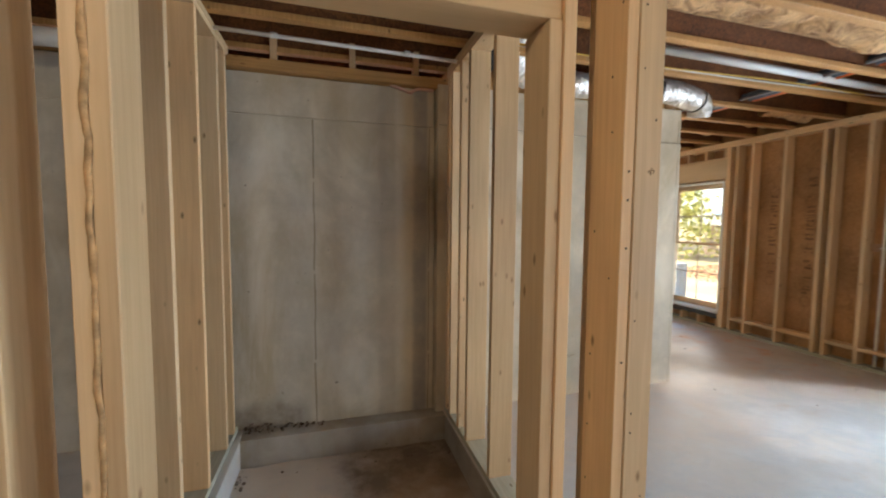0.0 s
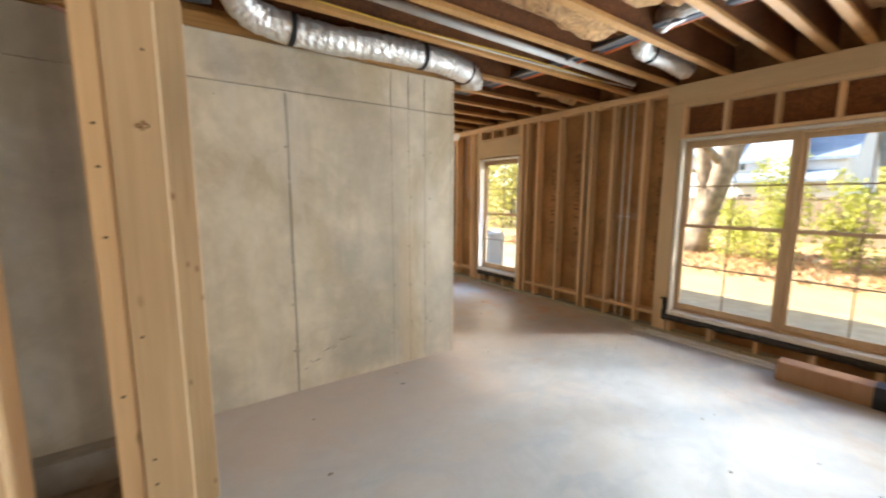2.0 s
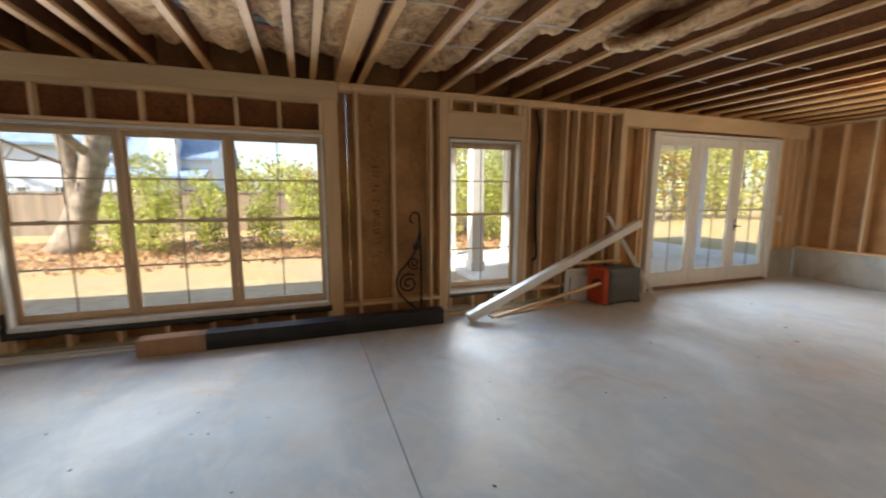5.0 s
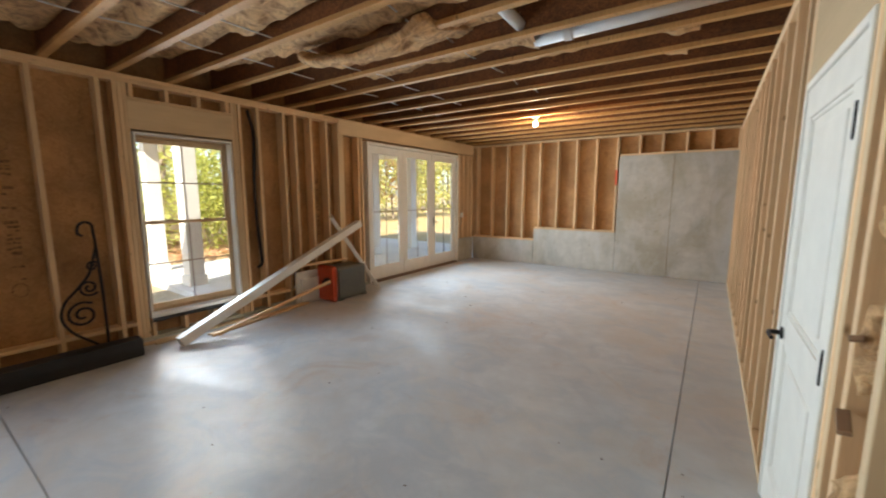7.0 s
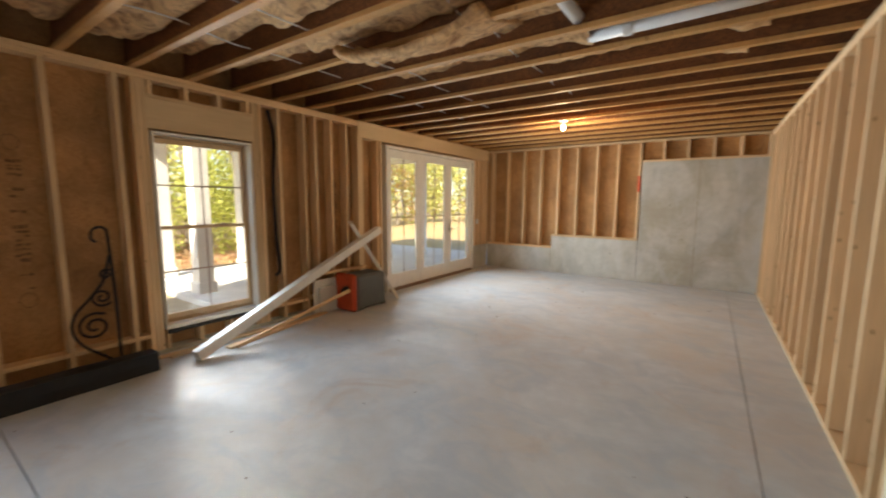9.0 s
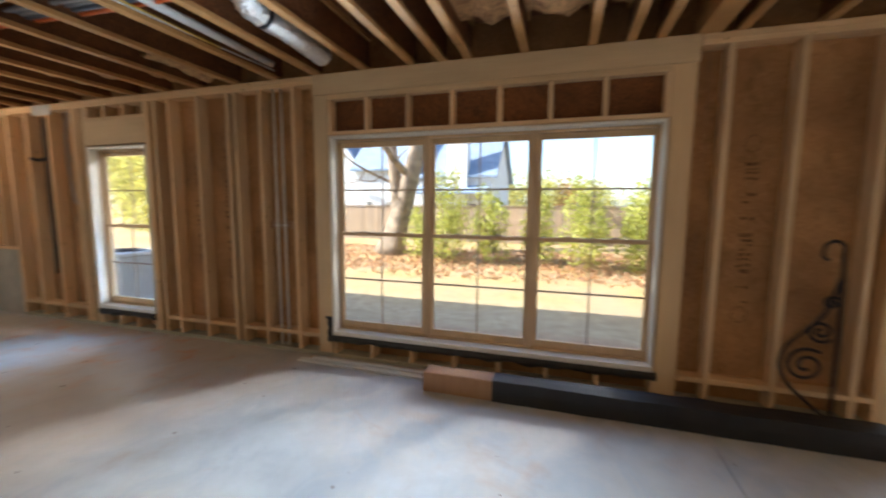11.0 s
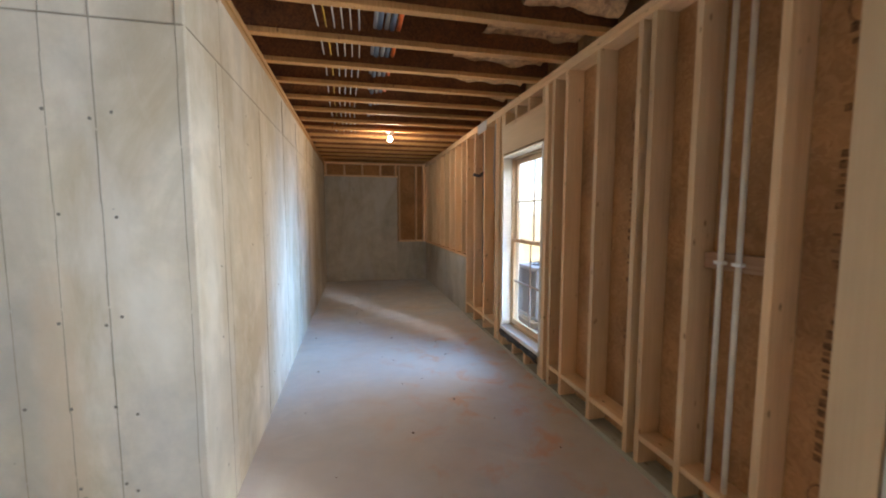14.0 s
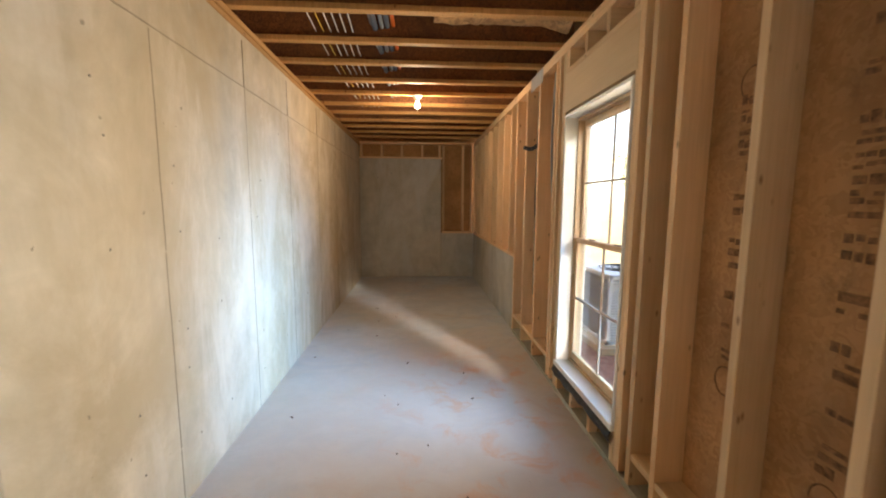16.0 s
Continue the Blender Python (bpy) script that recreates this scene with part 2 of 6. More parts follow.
def plain(name, color, rough=0.5, metal=0.0, var=0.12, scale=8.0, bumpy=0.0):
    m, t, b = material(name)
    n = noise_of(t, coords(t, (1, 1, 1)), scale, 5)
    lo = tuple(c * (1 - var) for c in color)
    hi = tuple(min(1, c * (1 + var)) for c in color)
    t.links.new(ramp(t, n, [(0.3, lo), (0.7, hi)]), b.inputs["Base Color"])
    b.inputs["Roughness"].default_value, b.inputs["Metallic"].default_value = rough, metal
    if bumpy:
        bump(t, b, n, bumpy, 0.01)
    return m


def glass_material():
    m, t, b = material("window_glass")
    t.nodes.remove(b)
    out = t.nodes["Material Output"]
    clear = t.nodes.new("ShaderNodeBsdfTransparent")
    clear.inputs[0].default_value = (0.97, 0.985, 0.98, 1)
    gloss = t.nodes.new("ShaderNodeBsdfGlossy")
    gloss.inputs["Roughness"].default_value = 0.02
    lw = node(t, "ShaderNodeLayerWeight", Blend=0.5)
    pw = t.nodes.new("ShaderNodeMath")
    pw.operation = "POWER"
    pw.inputs[1].default_value = 4.5
    t.links.new(lw.outputs["Facing"], pw.inputs[0])
    fr = t.nodes.new("ShaderNodeMath")
    fr.operation = "MULTIPLY_ADD"
    fr.inputs[1].default_value, fr.inputs[2].default_value = 0.8, 0.04
    t.links.new(pw.outputs[0], fr.inputs[0])
    mx = t.nodes.new("ShaderNodeMixShader")
    t.links.new(fr.outputs[0], mx.inputs[0])
    t.links.new(clear.outputs[0], mx.inputs[1])
    t.links.new(gloss.outputs[0], mx.inputs[2])
    t.links.new(mx.outputs[0], out.inputs[0])
    return m


def glowing(name, color, strength):
    m, t, b = material(name)
    b.inputs["Emission Color"].default_value = (*color, 1)
    b.inputs["Emission Strength"].default_value = strength
    return m


def foliage(name, light, dark):
    m, t, b = material(name)
    g = t.nodes.new("ShaderNodeNewGeometry")
    col = ramp(t, g.outputs["Random Per Island"], [(0.0, dark), (0.6, light), (1.0, tuple(c * 1.35 for c in light))])
    t.links.new(col, b.inputs["Base Color"])
    b.inputs["Roughness"].default_value = 0.55
    # leaves let some light through
    tr = t.nodes.new("ShaderNodeBsdfTranslucent")
    t.links.new(col, tr.inputs[0])
    mx = t.nodes.new("ShaderNodeMixShader")
    mx.inputs[0].default_value = 0.5
    t.links.new(b.outputs[0], mx.inputs[1])
    t.links.new(tr.outputs[0], mx.inputs[2])
    t.links.new(mx.outputs[0], t.nodes["Material Output"].inputs[0])
    return m


STUD = lumber("spruce_lumber", (0.8, 0.61, 0.38), (0.71, 0.52, 0.315))
TREATED = lumber("treated_lumber", (0.5, 0.52, 0.45), (0.4, 0.41, 0.34))
LVL = lumber("pale_laminated_timber", (0.7, 0.55, 0.35), (0.665, 0.51, 0.315), knots=False)
FLANGE = lumber("joist_flange", (0.56, 0.335, 0.13), (0.42, 0.23, 0.08))
CARTON = lumber("dull_brown_timber", (0.40, 0.26, 0.16), (0.32, 0.19, 0.11), knots=False)
SASH = lumber("sash_wood", (0.72, 0.56, 0.37), (0.62, 0.46, 0.28), 0.5, knots=False)
OSB = osb("sheathing_board", (0.5, 0.275, 0.115), (0.39, 0.205, 0.08), scale=0.7)
# darker than plain board: shade between the joists is put into this colour
WEB = osb("shaded_osb", (0.29, 0.108, 0.03), (0.12, 0.042, 0.011))
CONC = concrete("wall_concrete", (0.6, 0.515, 0.39))
GREYC = concrete("foundation_concrete", (0.5, 0.48, 0.43))
FRONT = concrete("front_wall_concrete", (0.66, 0.57, 0.44), stains=(
    ("xz", (1.85, 0.15), (2.38, 1.15), 0.09, (0.33, 0.3, 0.255), 0.55), ("xz", (2.42, -0.3), (2.53, 1.3), 0.02, (0.56, 0.38, 0.23), 0.36),
    ("xz", (2.0, 1.45), (2.36, 2.25), 0.08, (0.42, 0.35, 0.26), 0.5), ("xz", (0.7, 0.02), (0.95, 0.3), 0.06, (0.42, 0.37, 0.3), 0.5),
    ("xz", (2.7, 0.05), (2.98, 0.75), 0.06, (0.4, 0.36, 0.3), 0.5), ("xz", (1.05, 2.36), (1.9, 2.52), 0.05, (0.3, 0.25, 0.19), 0.45)))
# upright darker and paler bands, plus dark patches at the foot and middle
BANDED = concrete("banded_wall_concrete", (0.62, 0.56, 0.46), stains=(
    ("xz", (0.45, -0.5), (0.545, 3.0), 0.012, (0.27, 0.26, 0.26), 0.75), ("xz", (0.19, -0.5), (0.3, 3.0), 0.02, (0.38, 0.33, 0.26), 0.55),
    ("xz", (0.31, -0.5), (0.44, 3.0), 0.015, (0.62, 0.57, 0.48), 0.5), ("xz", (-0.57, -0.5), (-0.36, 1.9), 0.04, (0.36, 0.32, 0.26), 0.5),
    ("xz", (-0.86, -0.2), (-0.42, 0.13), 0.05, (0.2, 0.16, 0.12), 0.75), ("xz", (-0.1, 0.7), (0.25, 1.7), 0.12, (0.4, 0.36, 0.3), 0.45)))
SLAB = concrete("slab_concrete", (0.56, 0.58, 0.595), wall=False, rough=0.5, clay=True, gloss_noise=True, stains=(
    ("xy", (0.7, 2.2), (2.9, 3.2), 0.16, (0.62, 0.49, 0.4), 0.7), ("xy", (0.75, 1.5), (2.2, 2.4), 0.2, (0.6, 0.51, 0.44), 0.45)))
PIT = concrete("pit_concrete", (0.58, 0.52, 0.45), wall=False, rough=0.85, clay=True, stains=(
    ("xy", (0.0, 2.45), (0.8, 3.0), 0.1, (0.1, 0.06, 0.035), 0.85), ("xy", (0.2, 1.2), (0.8, 2.5), 0.15, (0.24, 0.15, 0.09), 0.7)))
LEDGE = concrete("dusty_ledge_concrete", (0.38, 0.335, 0.285), rough=0.85)
WHITE = plain("white_paint", (0.78, 0.75, 0.68), 0.42, var=0.05)
DOORWHITE = plain("primed_white", (0.8, 0.77, 0.68), 0.5, var=0.04)
PVC = plain("white_pvc", (0.74, 0.73, 0.7), 0.35, var=0.06)
BLACK = plain("black_plastic", (0.014, 0.014, 0.016), 0.6, var=0.3)
IRON = plain("black_iron", (0.02, 0.018, 0.018), 0.5, 0.6, 0.3)
FOIL = plain("duct_foil", (0.86, 0.84, 0.8), 0.36, 0.7, 0.14, 34, 1.0)
STEEL = plain("galvanised_steel", (0.55, 0.56, 0.57), 0.38, 0.9, 0.15)
GLASS = glass_material()
MUNTIN = plain("brown_muntin", (0.33, 0.25, 0.18), 0.5)


# ---- building blocks ----
CACHE = {}


def box_bm(bm, lo, hi, bevel=0.0):
    """Adds a box from corner lo to corner hi to a bmesh."""
    r = bmesh.ops.create_cube(bm, size=1.0)
    for v in r["verts"]:
        v.co = [lo[i] + (v.co[i] + 0.5) * (hi[i] - lo[i]) for i in range(3)]
    if bevel:
        edges = {e for v in r["verts"] for e in v.link_edges}
        bmesh.ops.bevel(bm, geom=list(edges), offset=bevel, segments=1, affect="EDGES")


def mesh_of(name, bm, mats, smooth=False):
    me = bpy.data.meshes.new(name)
    bm.to_mesh(me)
    bm.free()
    for m in mats if isinstance(mats, (list, tuple)) else [mats]:
        me.materials.append(m)
    if smooth:
        me.shade_smooth()
    return me


def part(name, bm, mat, parent=None, label="", smooth=False):
    ob = new(name, mesh_of(name, bm, mat, smooth))
    ob.parent = parent
    if label:
        ob["label"] = label
    return ob


def empty(name, label="", category="", group="", kind="", at=(0, 0, 0)):
    ob = new(name)
    ob.empty_display_size = 0.1
    ob.location = at
    return tagged(ob, label, category, group, kind)


def board(name, lo, hi, mat, parent=None, bevel=0.0025):
    """A length of timber between two corners; its grain runs along its longest side. Alike boards share one mesh."""
    d = [hi[i] - lo[i] for i in range(3)]
    ax = d.index(max(d))
    dims, rot = [((d[2], d[1], d[0]), (0, 90, 0)), ((d[0], d[2], d[1]), (-90, 0, 0)), (tuple(d), (0, 0, 0))][ax]
    key = (tuple(round(x, 3) for x in dims), mat.name)
    if key not in CACHE:
        bm = bmesh.new()
        h = [x / 2 for x in dims]
        box_bm(bm, [-x for x in h], h, min(bevel, min(h) * 0.4))
        CACHE[key] = mesh_of(name, bm, mat)
    ob = new(name, CACHE[key])
    ob.parent = parent
    off = parent.location if parent else Vector((0, 0, 0))
    c = [(lo[i] + hi[i]) / 2 - off[i] for i in range(3)]
    ob.matrix_basis = pose(*c, *rot)
    return ob


def board_between(name, p0, p1, w, t, mat, parent=None, roll=0.0, bevel=0.003):
    """A length of timber from p0 to p1, w wide and t thick."""
    p0, p1 = Vector(p0), Vector(p1)
    L = (p1 - p0).length
    bm = bmesh.new()
    box_bm(bm, (-w / 2, -t / 2, -L / 2), (w / 2, t / 2, L / 2), bevel)
    ob = new(name, mesh_of(name, bm, mat))
    ob.parent = parent
    q = (p1 - p0).to_track_quat("Z", "Y").to_matrix().to_4x4()
    ob.matrix_basis = Matrix.Translation((p0 + p1) / 2) @ q @ pose(0, 0, 0, 0, 0, roll)
    return ob


def curve_points(pts, per=8):
    """A smooth line through a few points."""
    pts = [Vector(p) for p in pts]
    ext = [2 * pts[0] - pts[1]] + pts + [2 * pts[-1] - pts[-2]]
    out = []
    for i in range(1, len(ext) - 2):
        a, b, c, d = ext[i - 1:i + 3]
        for k in range(per):
            s = k / per
            out.append(0.5 * (2 * b + (c - a) * s + (2 * a - 5 * b + 4 * c - d) * s * s + (3 * b - a - 3 * c + d) * s ** 3))
    out.append(pts[-1])
    return out


def tube_bm(bm, pts, radius, sides=10, cap=True, flat=1.0):
    """Sweeps a round section along pts; radius may be a function of the step and the angle."""
    rf = radius if callable(radius) else (lambda i, a: radius)
    rings = []
    up = Vector((0, 0, 1))
    prev = None
    for i, p in enumerate(pts):
        d = (pts[min(i + 1, len(pts) - 1)] - pts[max(i - 1, 0)]).normalized()
        if prev is None:
            u = d.cross(up if abs(d.z) < 0.9 else Vector((1, 0, 0))).normalized()
        else:
            u = (prev - d * prev.dot(d)).normalized()
        prev = u
        w = d.cross(u)
        ring = []
        for k in range(sides):
            a = 2 * math.pi * k / sides
            r = rf(i, a)
            ring.append(bm.verts.new(p + u * math.cos(a) * r + w * math.sin(a) * r * flat))
        rings.append(ring)
    for a, b in zip(rings, rings[1:]):
        for k in range(sides):
            bm.faces.new((a[k], a[(k + 1) % sides], b[(k + 1) % sides], b[k]))
    if cap:
        bm.faces.new(rings[0][::-1])
        bm.faces.new(rings[-1])


def disc_stack(bm, profile, sides=20, centre=(0, 0, 0), axis="z"):
    """A turned shape: profile is (radius, height) from one end to the other."""
    rings = []
    for r, h in profile:
        ring = []
        for k in range(sides):
            a = 2 * math.pi * k / sides
            x, y = r * math.cos(a), r * math.sin(a)
            p = {"z": (x, y, h), "x": (h, x, y), "y": (x, h, y)}[axis]
            ring.append(bm.verts.new([centre[i] + p[i] for i in range(3)]))
        rings.append(ring)
    for a, b in zip(rings, rings[1:]):
        for k in range(sides):
            bm.faces.new((a[k], a[(k + 1) % sides], b[(k + 1) % sides], b[k]))
    bm.faces.new(rings[0][::-1])
    bm.faces.new(rings[-1])
    bmesh.ops.recalc_face_normals(bm, faces=bm.faces)


# ---- plan ----
EX = 5.29            # room face of the framed window wall
EXO = 5.43           # its sheathing
HX, FY = 3.0, 3.0    # corner of the concrete wall
NY, SY = 10.35, -9.2  # north and south walls
JZ = 2.73            # underside of the joists
WX = -2.3            # west end of the place

# ---- floor ----
floor = empty("floor", "smooth grey concrete slab with clay stains", "floor", kind="structure")
JOINT = 0.0035
slabs = [
    ((-2.3, -9.3), (0.512 - JOINT, -1.13 - JOINT)), ((0.512 + JOINT, -9.3), (5.55, -1.13 - JOINT)),
    ((-2.3, -1.13 + JOINT), (5.55, 1.02)), ((-2.3, 1.02), (-0.82, 3.4)), ((0.68, 1.02), (5.55, 3.6)), ((3.0, 3.6), (5.55, 10.6)),
    ((-0.82, 2.93), (0.68, 3.4)),
]
for (x0, y0), (x1, y1) in slabs:
    bm = bmesh.new()
    box_bm(bm, (x0, y0, -0.24), (x1, y1, 0.0 if (y0, x1) != (2.93, 0.68) else -0.006), 0.0)
    part("slab", bm, SLAB if (y0, x1) != (2.93, 0.68) else LEDGE, floor)
# dirty slab faces round the recess; the left colour holds painted window light
for lo, hi, mat in (((0.6745, 1.026, -0.22), (0.6805, 2.925, -0.004), LEDGE), ((-0.8205, 1.026, -0.22), (-0.8145, 2.925, -0.004), SLAB), ((-0.814, 1.0195, -0.22), (0.674, 1.026, -0.004), LEDGE)):
    bm = bmesh.new()
    box_bm(bm, lo, hi)
    part("slab_edge", bm, mat, floor)
bm = bmesh.new()
box_bm(bm, (-2.3, -9.3, -0.36), (5.5, 10.6, -0.245))
part("sub_base", bm, PIT, floor, "dark earth under the slab")
bm = bmesh.new()
bmesh.ops.create_grid(bm, x_segments=30, y_segments=36, size=1)
for v in bm.verts:
    v.co = (-0.07 + v.co.x * 0.77, 1.96 + v.co.y * 0.96, -0.2 + 0.012 * noise.noise(Vector((v.co.x * 3, v.co.y * 3, 0))) + 0.03 * max(0, noise.noise(Vector((v.co.x * 2, v.co.y * 2, 4))) - 0.25))
part("recess_floor", bm, PIT, floor, "rough dirty recessed concrete", smooth=True)

# ---- ceiling: subfloor and joists ----
JD = 0.32
ceil_bm = bmesh.new()
box_bm(ceil_bm, (WX - 0.1, SY - 0.2, JZ + JD), (EXO + 0.1, NY + 0.2, JZ + JD + 0.03))
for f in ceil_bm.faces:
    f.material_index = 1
JOISTS = [2.12 + 0.485 * k for k in range(-23, 17)]


def joist(bm, y, x0, x1, z=JZ, w=0.062):
    box_bm(bm, (x0, y - w / 2, z), (x1, y + w / 2, z + 0.038), 0.003)
    box_bm(bm, (x0, y - w / 2, z + JD - 0.038), (x1, y + w / 2, z + JD - 0.001))
    bm.faces.ensure_lookup_table()
    n1 = len(bm.faces)
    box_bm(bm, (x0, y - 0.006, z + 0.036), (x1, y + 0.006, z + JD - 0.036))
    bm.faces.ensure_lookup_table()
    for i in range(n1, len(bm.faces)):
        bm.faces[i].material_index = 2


for y in JOISTS:
    if SY < y < NY - 0.1:
        joist(ceil_bm, y + 0.012 * math.sin(y * 7), WX, EXO)
joist(ceil_bm, -0.58, 1.0, EXO)
joist(ceil_bm, 0.88, 3.6, EXO)
box_bm(ceil_bm, (WX, -1.16, JZ), (EXO, -1.01, JZ + JD - 0.002), 0.004)
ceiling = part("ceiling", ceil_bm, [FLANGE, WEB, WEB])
tagged(ceiling, "open ceiling of timber I-joists under a board subfloor", "ceiling", kind="structure")


# ---- framed window wall ----
wall_east = empty("wall_east", "open spruce stud wall with board sheathing", "wall", kind="structure")
S = 0.038


def stud(y, z0=0.04, z1=JZ - 0.078, wall=wall_east, name="stud", w=S, x0=EX, x1=EXO, mat=STUD):
    return board(name, (x0, y - w / 2, z0), (x1, y + w / 2, z1), mat, wall)


# openings: y0, y1, z0, z1
TRI = (-0.86, 2.0, 0.245, 2.165)
W1 = (4.38, 5.33, 0.245, 2.185)
W3 = (-3.34, -2.35, 0.25, 2.19)
FD = (-8.49, -5.6, 0.0, 2.45)


def sheet(y0, y1, z0, z1):
    bm = bmesh.new()
    box_bm(bm, (EXO, y0, z0), (EXO + 0.012, y1, z1))
    part("sheathing", bm, OSB, wall_east)


edges_y = [SY, FD[0], FD[1], W3[0], W3[1], TRI[0], TRI[1], W1[0], W1[1], NY]
for i, (a, b) in enumerate(zip(edges_y, edges_y[1:])):
    hole = [None, FD, None, W3, None, TRI, None, W1, None][i]
    if hole is None:
        cuts = [a]
        while b - cuts[-1] > 1.3:
            cuts.append(cuts[-1] + 1.22)
        cuts.append(b)
        for c0, c1 in zip(cuts, cuts[1:]):
            sheet(c0 + 0.0015, c1 - 0.0015, 0, JZ + JD)
    else:
        if hole[2] > 0:
            sheet(a, b, 0, hole[2])
        sheet(a, b, hole[3], JZ + JD)
bm = bmesh.new()
box_bm(bm, (EXO + 0.013, SY - 0.2, -0.4), (EXO + 0.06, NY + 0.2, 0.0))
part("footing", bm, CONC, wall_east)

# plates
for y0, y1 in ((SY, -5.05), (-5.045, TRI[0] - 0.19), (TRI[1] + 0.13, 6.84), (6.845, NY)):
    if y0 > SY:
        board("top_plate", (EX, y0, JZ - 0.039), (EXO, y1, JZ - 0.001), STUD, wall_east)
        board("top_plate", (EX, y0, JZ - 0.078), (EXO, y1, JZ - 0.04), STUD, wall_east)
for y0, y1 in ((FD[1] + 0.02, W3[0]), (W3[0] + 0.003, TRI[1]), (TRI[1] + 0.003, 6.84)):
    board("bottom_plate", (EX, y0, 0.001), (EXO, y1, 0.039), TREATED, wall_east)

NORTH = [2.40, 2.80, 3.10, 3.205, 3.61, 4.01, 5.56, 6.0, 6.42, 6.82]
MID = [-1.23, -1.65, -2.11]
SOUTH = [-3.70, -4.06, -4.24, -4.50, -4.78]
for y in NORTH + MID + SOUTH:
    stud(y)
for y in (4.22, 5.49, -3.46, -2.24, -5.42, -5.50):
    stud(y)
for y in (4.325, 4.358, 5.352, 5.386):
    stud(y, w=0.033)
for y in (-2.318, -2.28, -3.372, -3.41):
    stud(y, w=0.036)
board("post", (EX, -5.10, 0.04), (EXO, -4.99, JZ - 0.078), LVL, wall_east)
board("post", (EX - 0.003, TRI[1] + 0.01, 0.04), (EXO, TRI[1] + 0.165, 2.54), LVL, wall_east)
board("post", (EX - 0.003, TRI[0] - 0.165, 0.04), (EXO, TRI[0] - 0.01, 2.54), LVL, wall_east)
# blocking between the studs close to the floor
rows_y = sorted(NORTH + [TRI[1] + 0.15, 4.22])
for a, b in zip(rows_y, rows_y[1:]):
    if 0.12 < b - a < 0.6:
        board("blocking", (EX + 0.004, a + S / 2, 0.185), (EXO, b - S / 2, 0.223), STUD, wall_east)
rows_y = sorted(MID + [TRI[0] - 0.16, -2.26])
for a, b in zip(rows_y, rows_y[1:]):
    if b - a > 0.1:
        board("blocking", (EX + 0.004, a + S / 2, 0.185), (EXO, b - S / 2, 0.223), STUD, wall_east)
rows_y = sorted(SOUTH + [-3.44, -5.0])
for a, b in zip(rows_y, rows_y[1:]):
    if b - a > 0.1:
        board("blocking", (EX + 0.004, a + S / 2, 0.185), (EXO, b - S / 2, 0.223), STUD, wall_east)
# header over the three-part window, and the short studs under it
board("header", (EX - 0.012, TRI[0] - 0.175, 2.545), (EXO, TRI[1] + 0.165, JZ - 0.001), LVL, wall_east)
board("header_plate", (EX - 0.006, TRI[0] - 0.008, 2.495), (EXO, TRI[1] + 0.008, 2.543), STUD, wall_east)
board("header_plate", (EX - 0.006, TRI[0] - 0.008, 2.172), (EXO, TRI[1] + 0.008, 2.205), STUD, wall_east)
for k in range(6):
    y = 1.605 - 0.4064 * k
    board("cripple", (EX, y - S / 2, 2.206), (EXO - 0.06, y + S / 2, 2.494), STUD, wall_east)
for y in (TRI[1] - 0.012, TRI[0] + 0.012):
    board("cripple", (EX, y - S / 2, 2.206), (EXO - 0.06, y + S / 2, 2.494), STUD, wall_east)
# takes the dark web colour, which paints in the shade of the header recess
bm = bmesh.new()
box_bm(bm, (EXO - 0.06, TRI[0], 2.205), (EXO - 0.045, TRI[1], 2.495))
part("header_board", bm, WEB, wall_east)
for k in range(8):
    y = TRI[1] - 0.0 - 0.4064 * k - 0.02
    board("cripple", (EX, y - S / 2, 0.04), (EXO, y + S / 2, 0.205), STUD, wall_east)
board("sill_plate", (EX, TRI[0] - 0.008, 0.206), (EXO, TRI[1] + 0.008, 0.238), STUD, wall_east)
# single windows: headers and sills
for y0, y1, z0, z1 in (W1, W3):
    board("header", (EX - 0.002, y0 - 0.025, z1 + 0.02), (EXO, y1 + 0.025, z1 + 0.3), LVL, wall_east)
    board("header_plate", (EX, y0 - 0.025, z1 + 0.302), (EXO, y1 + 0.025, z1 + 0.335), STUD, wall_east)
    for k in range(4):
        y = y0 + 0.02 + (y1 - y0 - 0.04) * k / 3
        board("cripple", (EX, y - S / 2, z1 + 0.336), (EXO, y + S / 2, JZ - 0.079), STUD, wall_east)
        board("cripple", (EX, y - S / 2, 0.04), (EXO, y + S / 2, z0 - 0.045), STUD, wall_east)
    board("sill_plate", (EX, y0, z0 - 0.044), (EXO, y1, z0 - 0.008), STUD, wall_east)
# header over the glazed doors
board("header", (EX - 0.012, SY + 0.02, 2.49), (EXO, -5.0, JZ - 0.001), LVL, wall_east)
for y in (-8.53, -8.57, -8.75, -8.95, -9.13):
    stud(y, z0=0.53, z1=2.488)
# framing on the low concrete wall at the end of the passage
for k in range(9):
    stud(7.1 + 0.39 * k, z0=0.93)
board("bottom_plate", (EX + 0.003, 6.86, 0.892), (EXO, NY - 0.002, 0.929), STUD, wall_east)
bm = bmesh.new()
box_bm(bm, (EX + 0.012, 6.85, 0.0), (EXO + 0.1, NY, 0.89), 0.006)
part("low_wall", bm, GREYC, wall_east, "low grey concrete foundation wall")
bm = bmesh.new()
box_bm(bm, (EX + 0.012, SY, 0.0), (EXO - 0.004, -8.5, 0.53), 0.006)
part("low_wall", bm, GREYC, wall_east, "low grey concrete foundation wall")
board("rim_board", (EXO - 0.03, SY, JZ + 0.001), (EXO - 0.002, NY, JZ + JD - 0.002), OSB, wall_east)


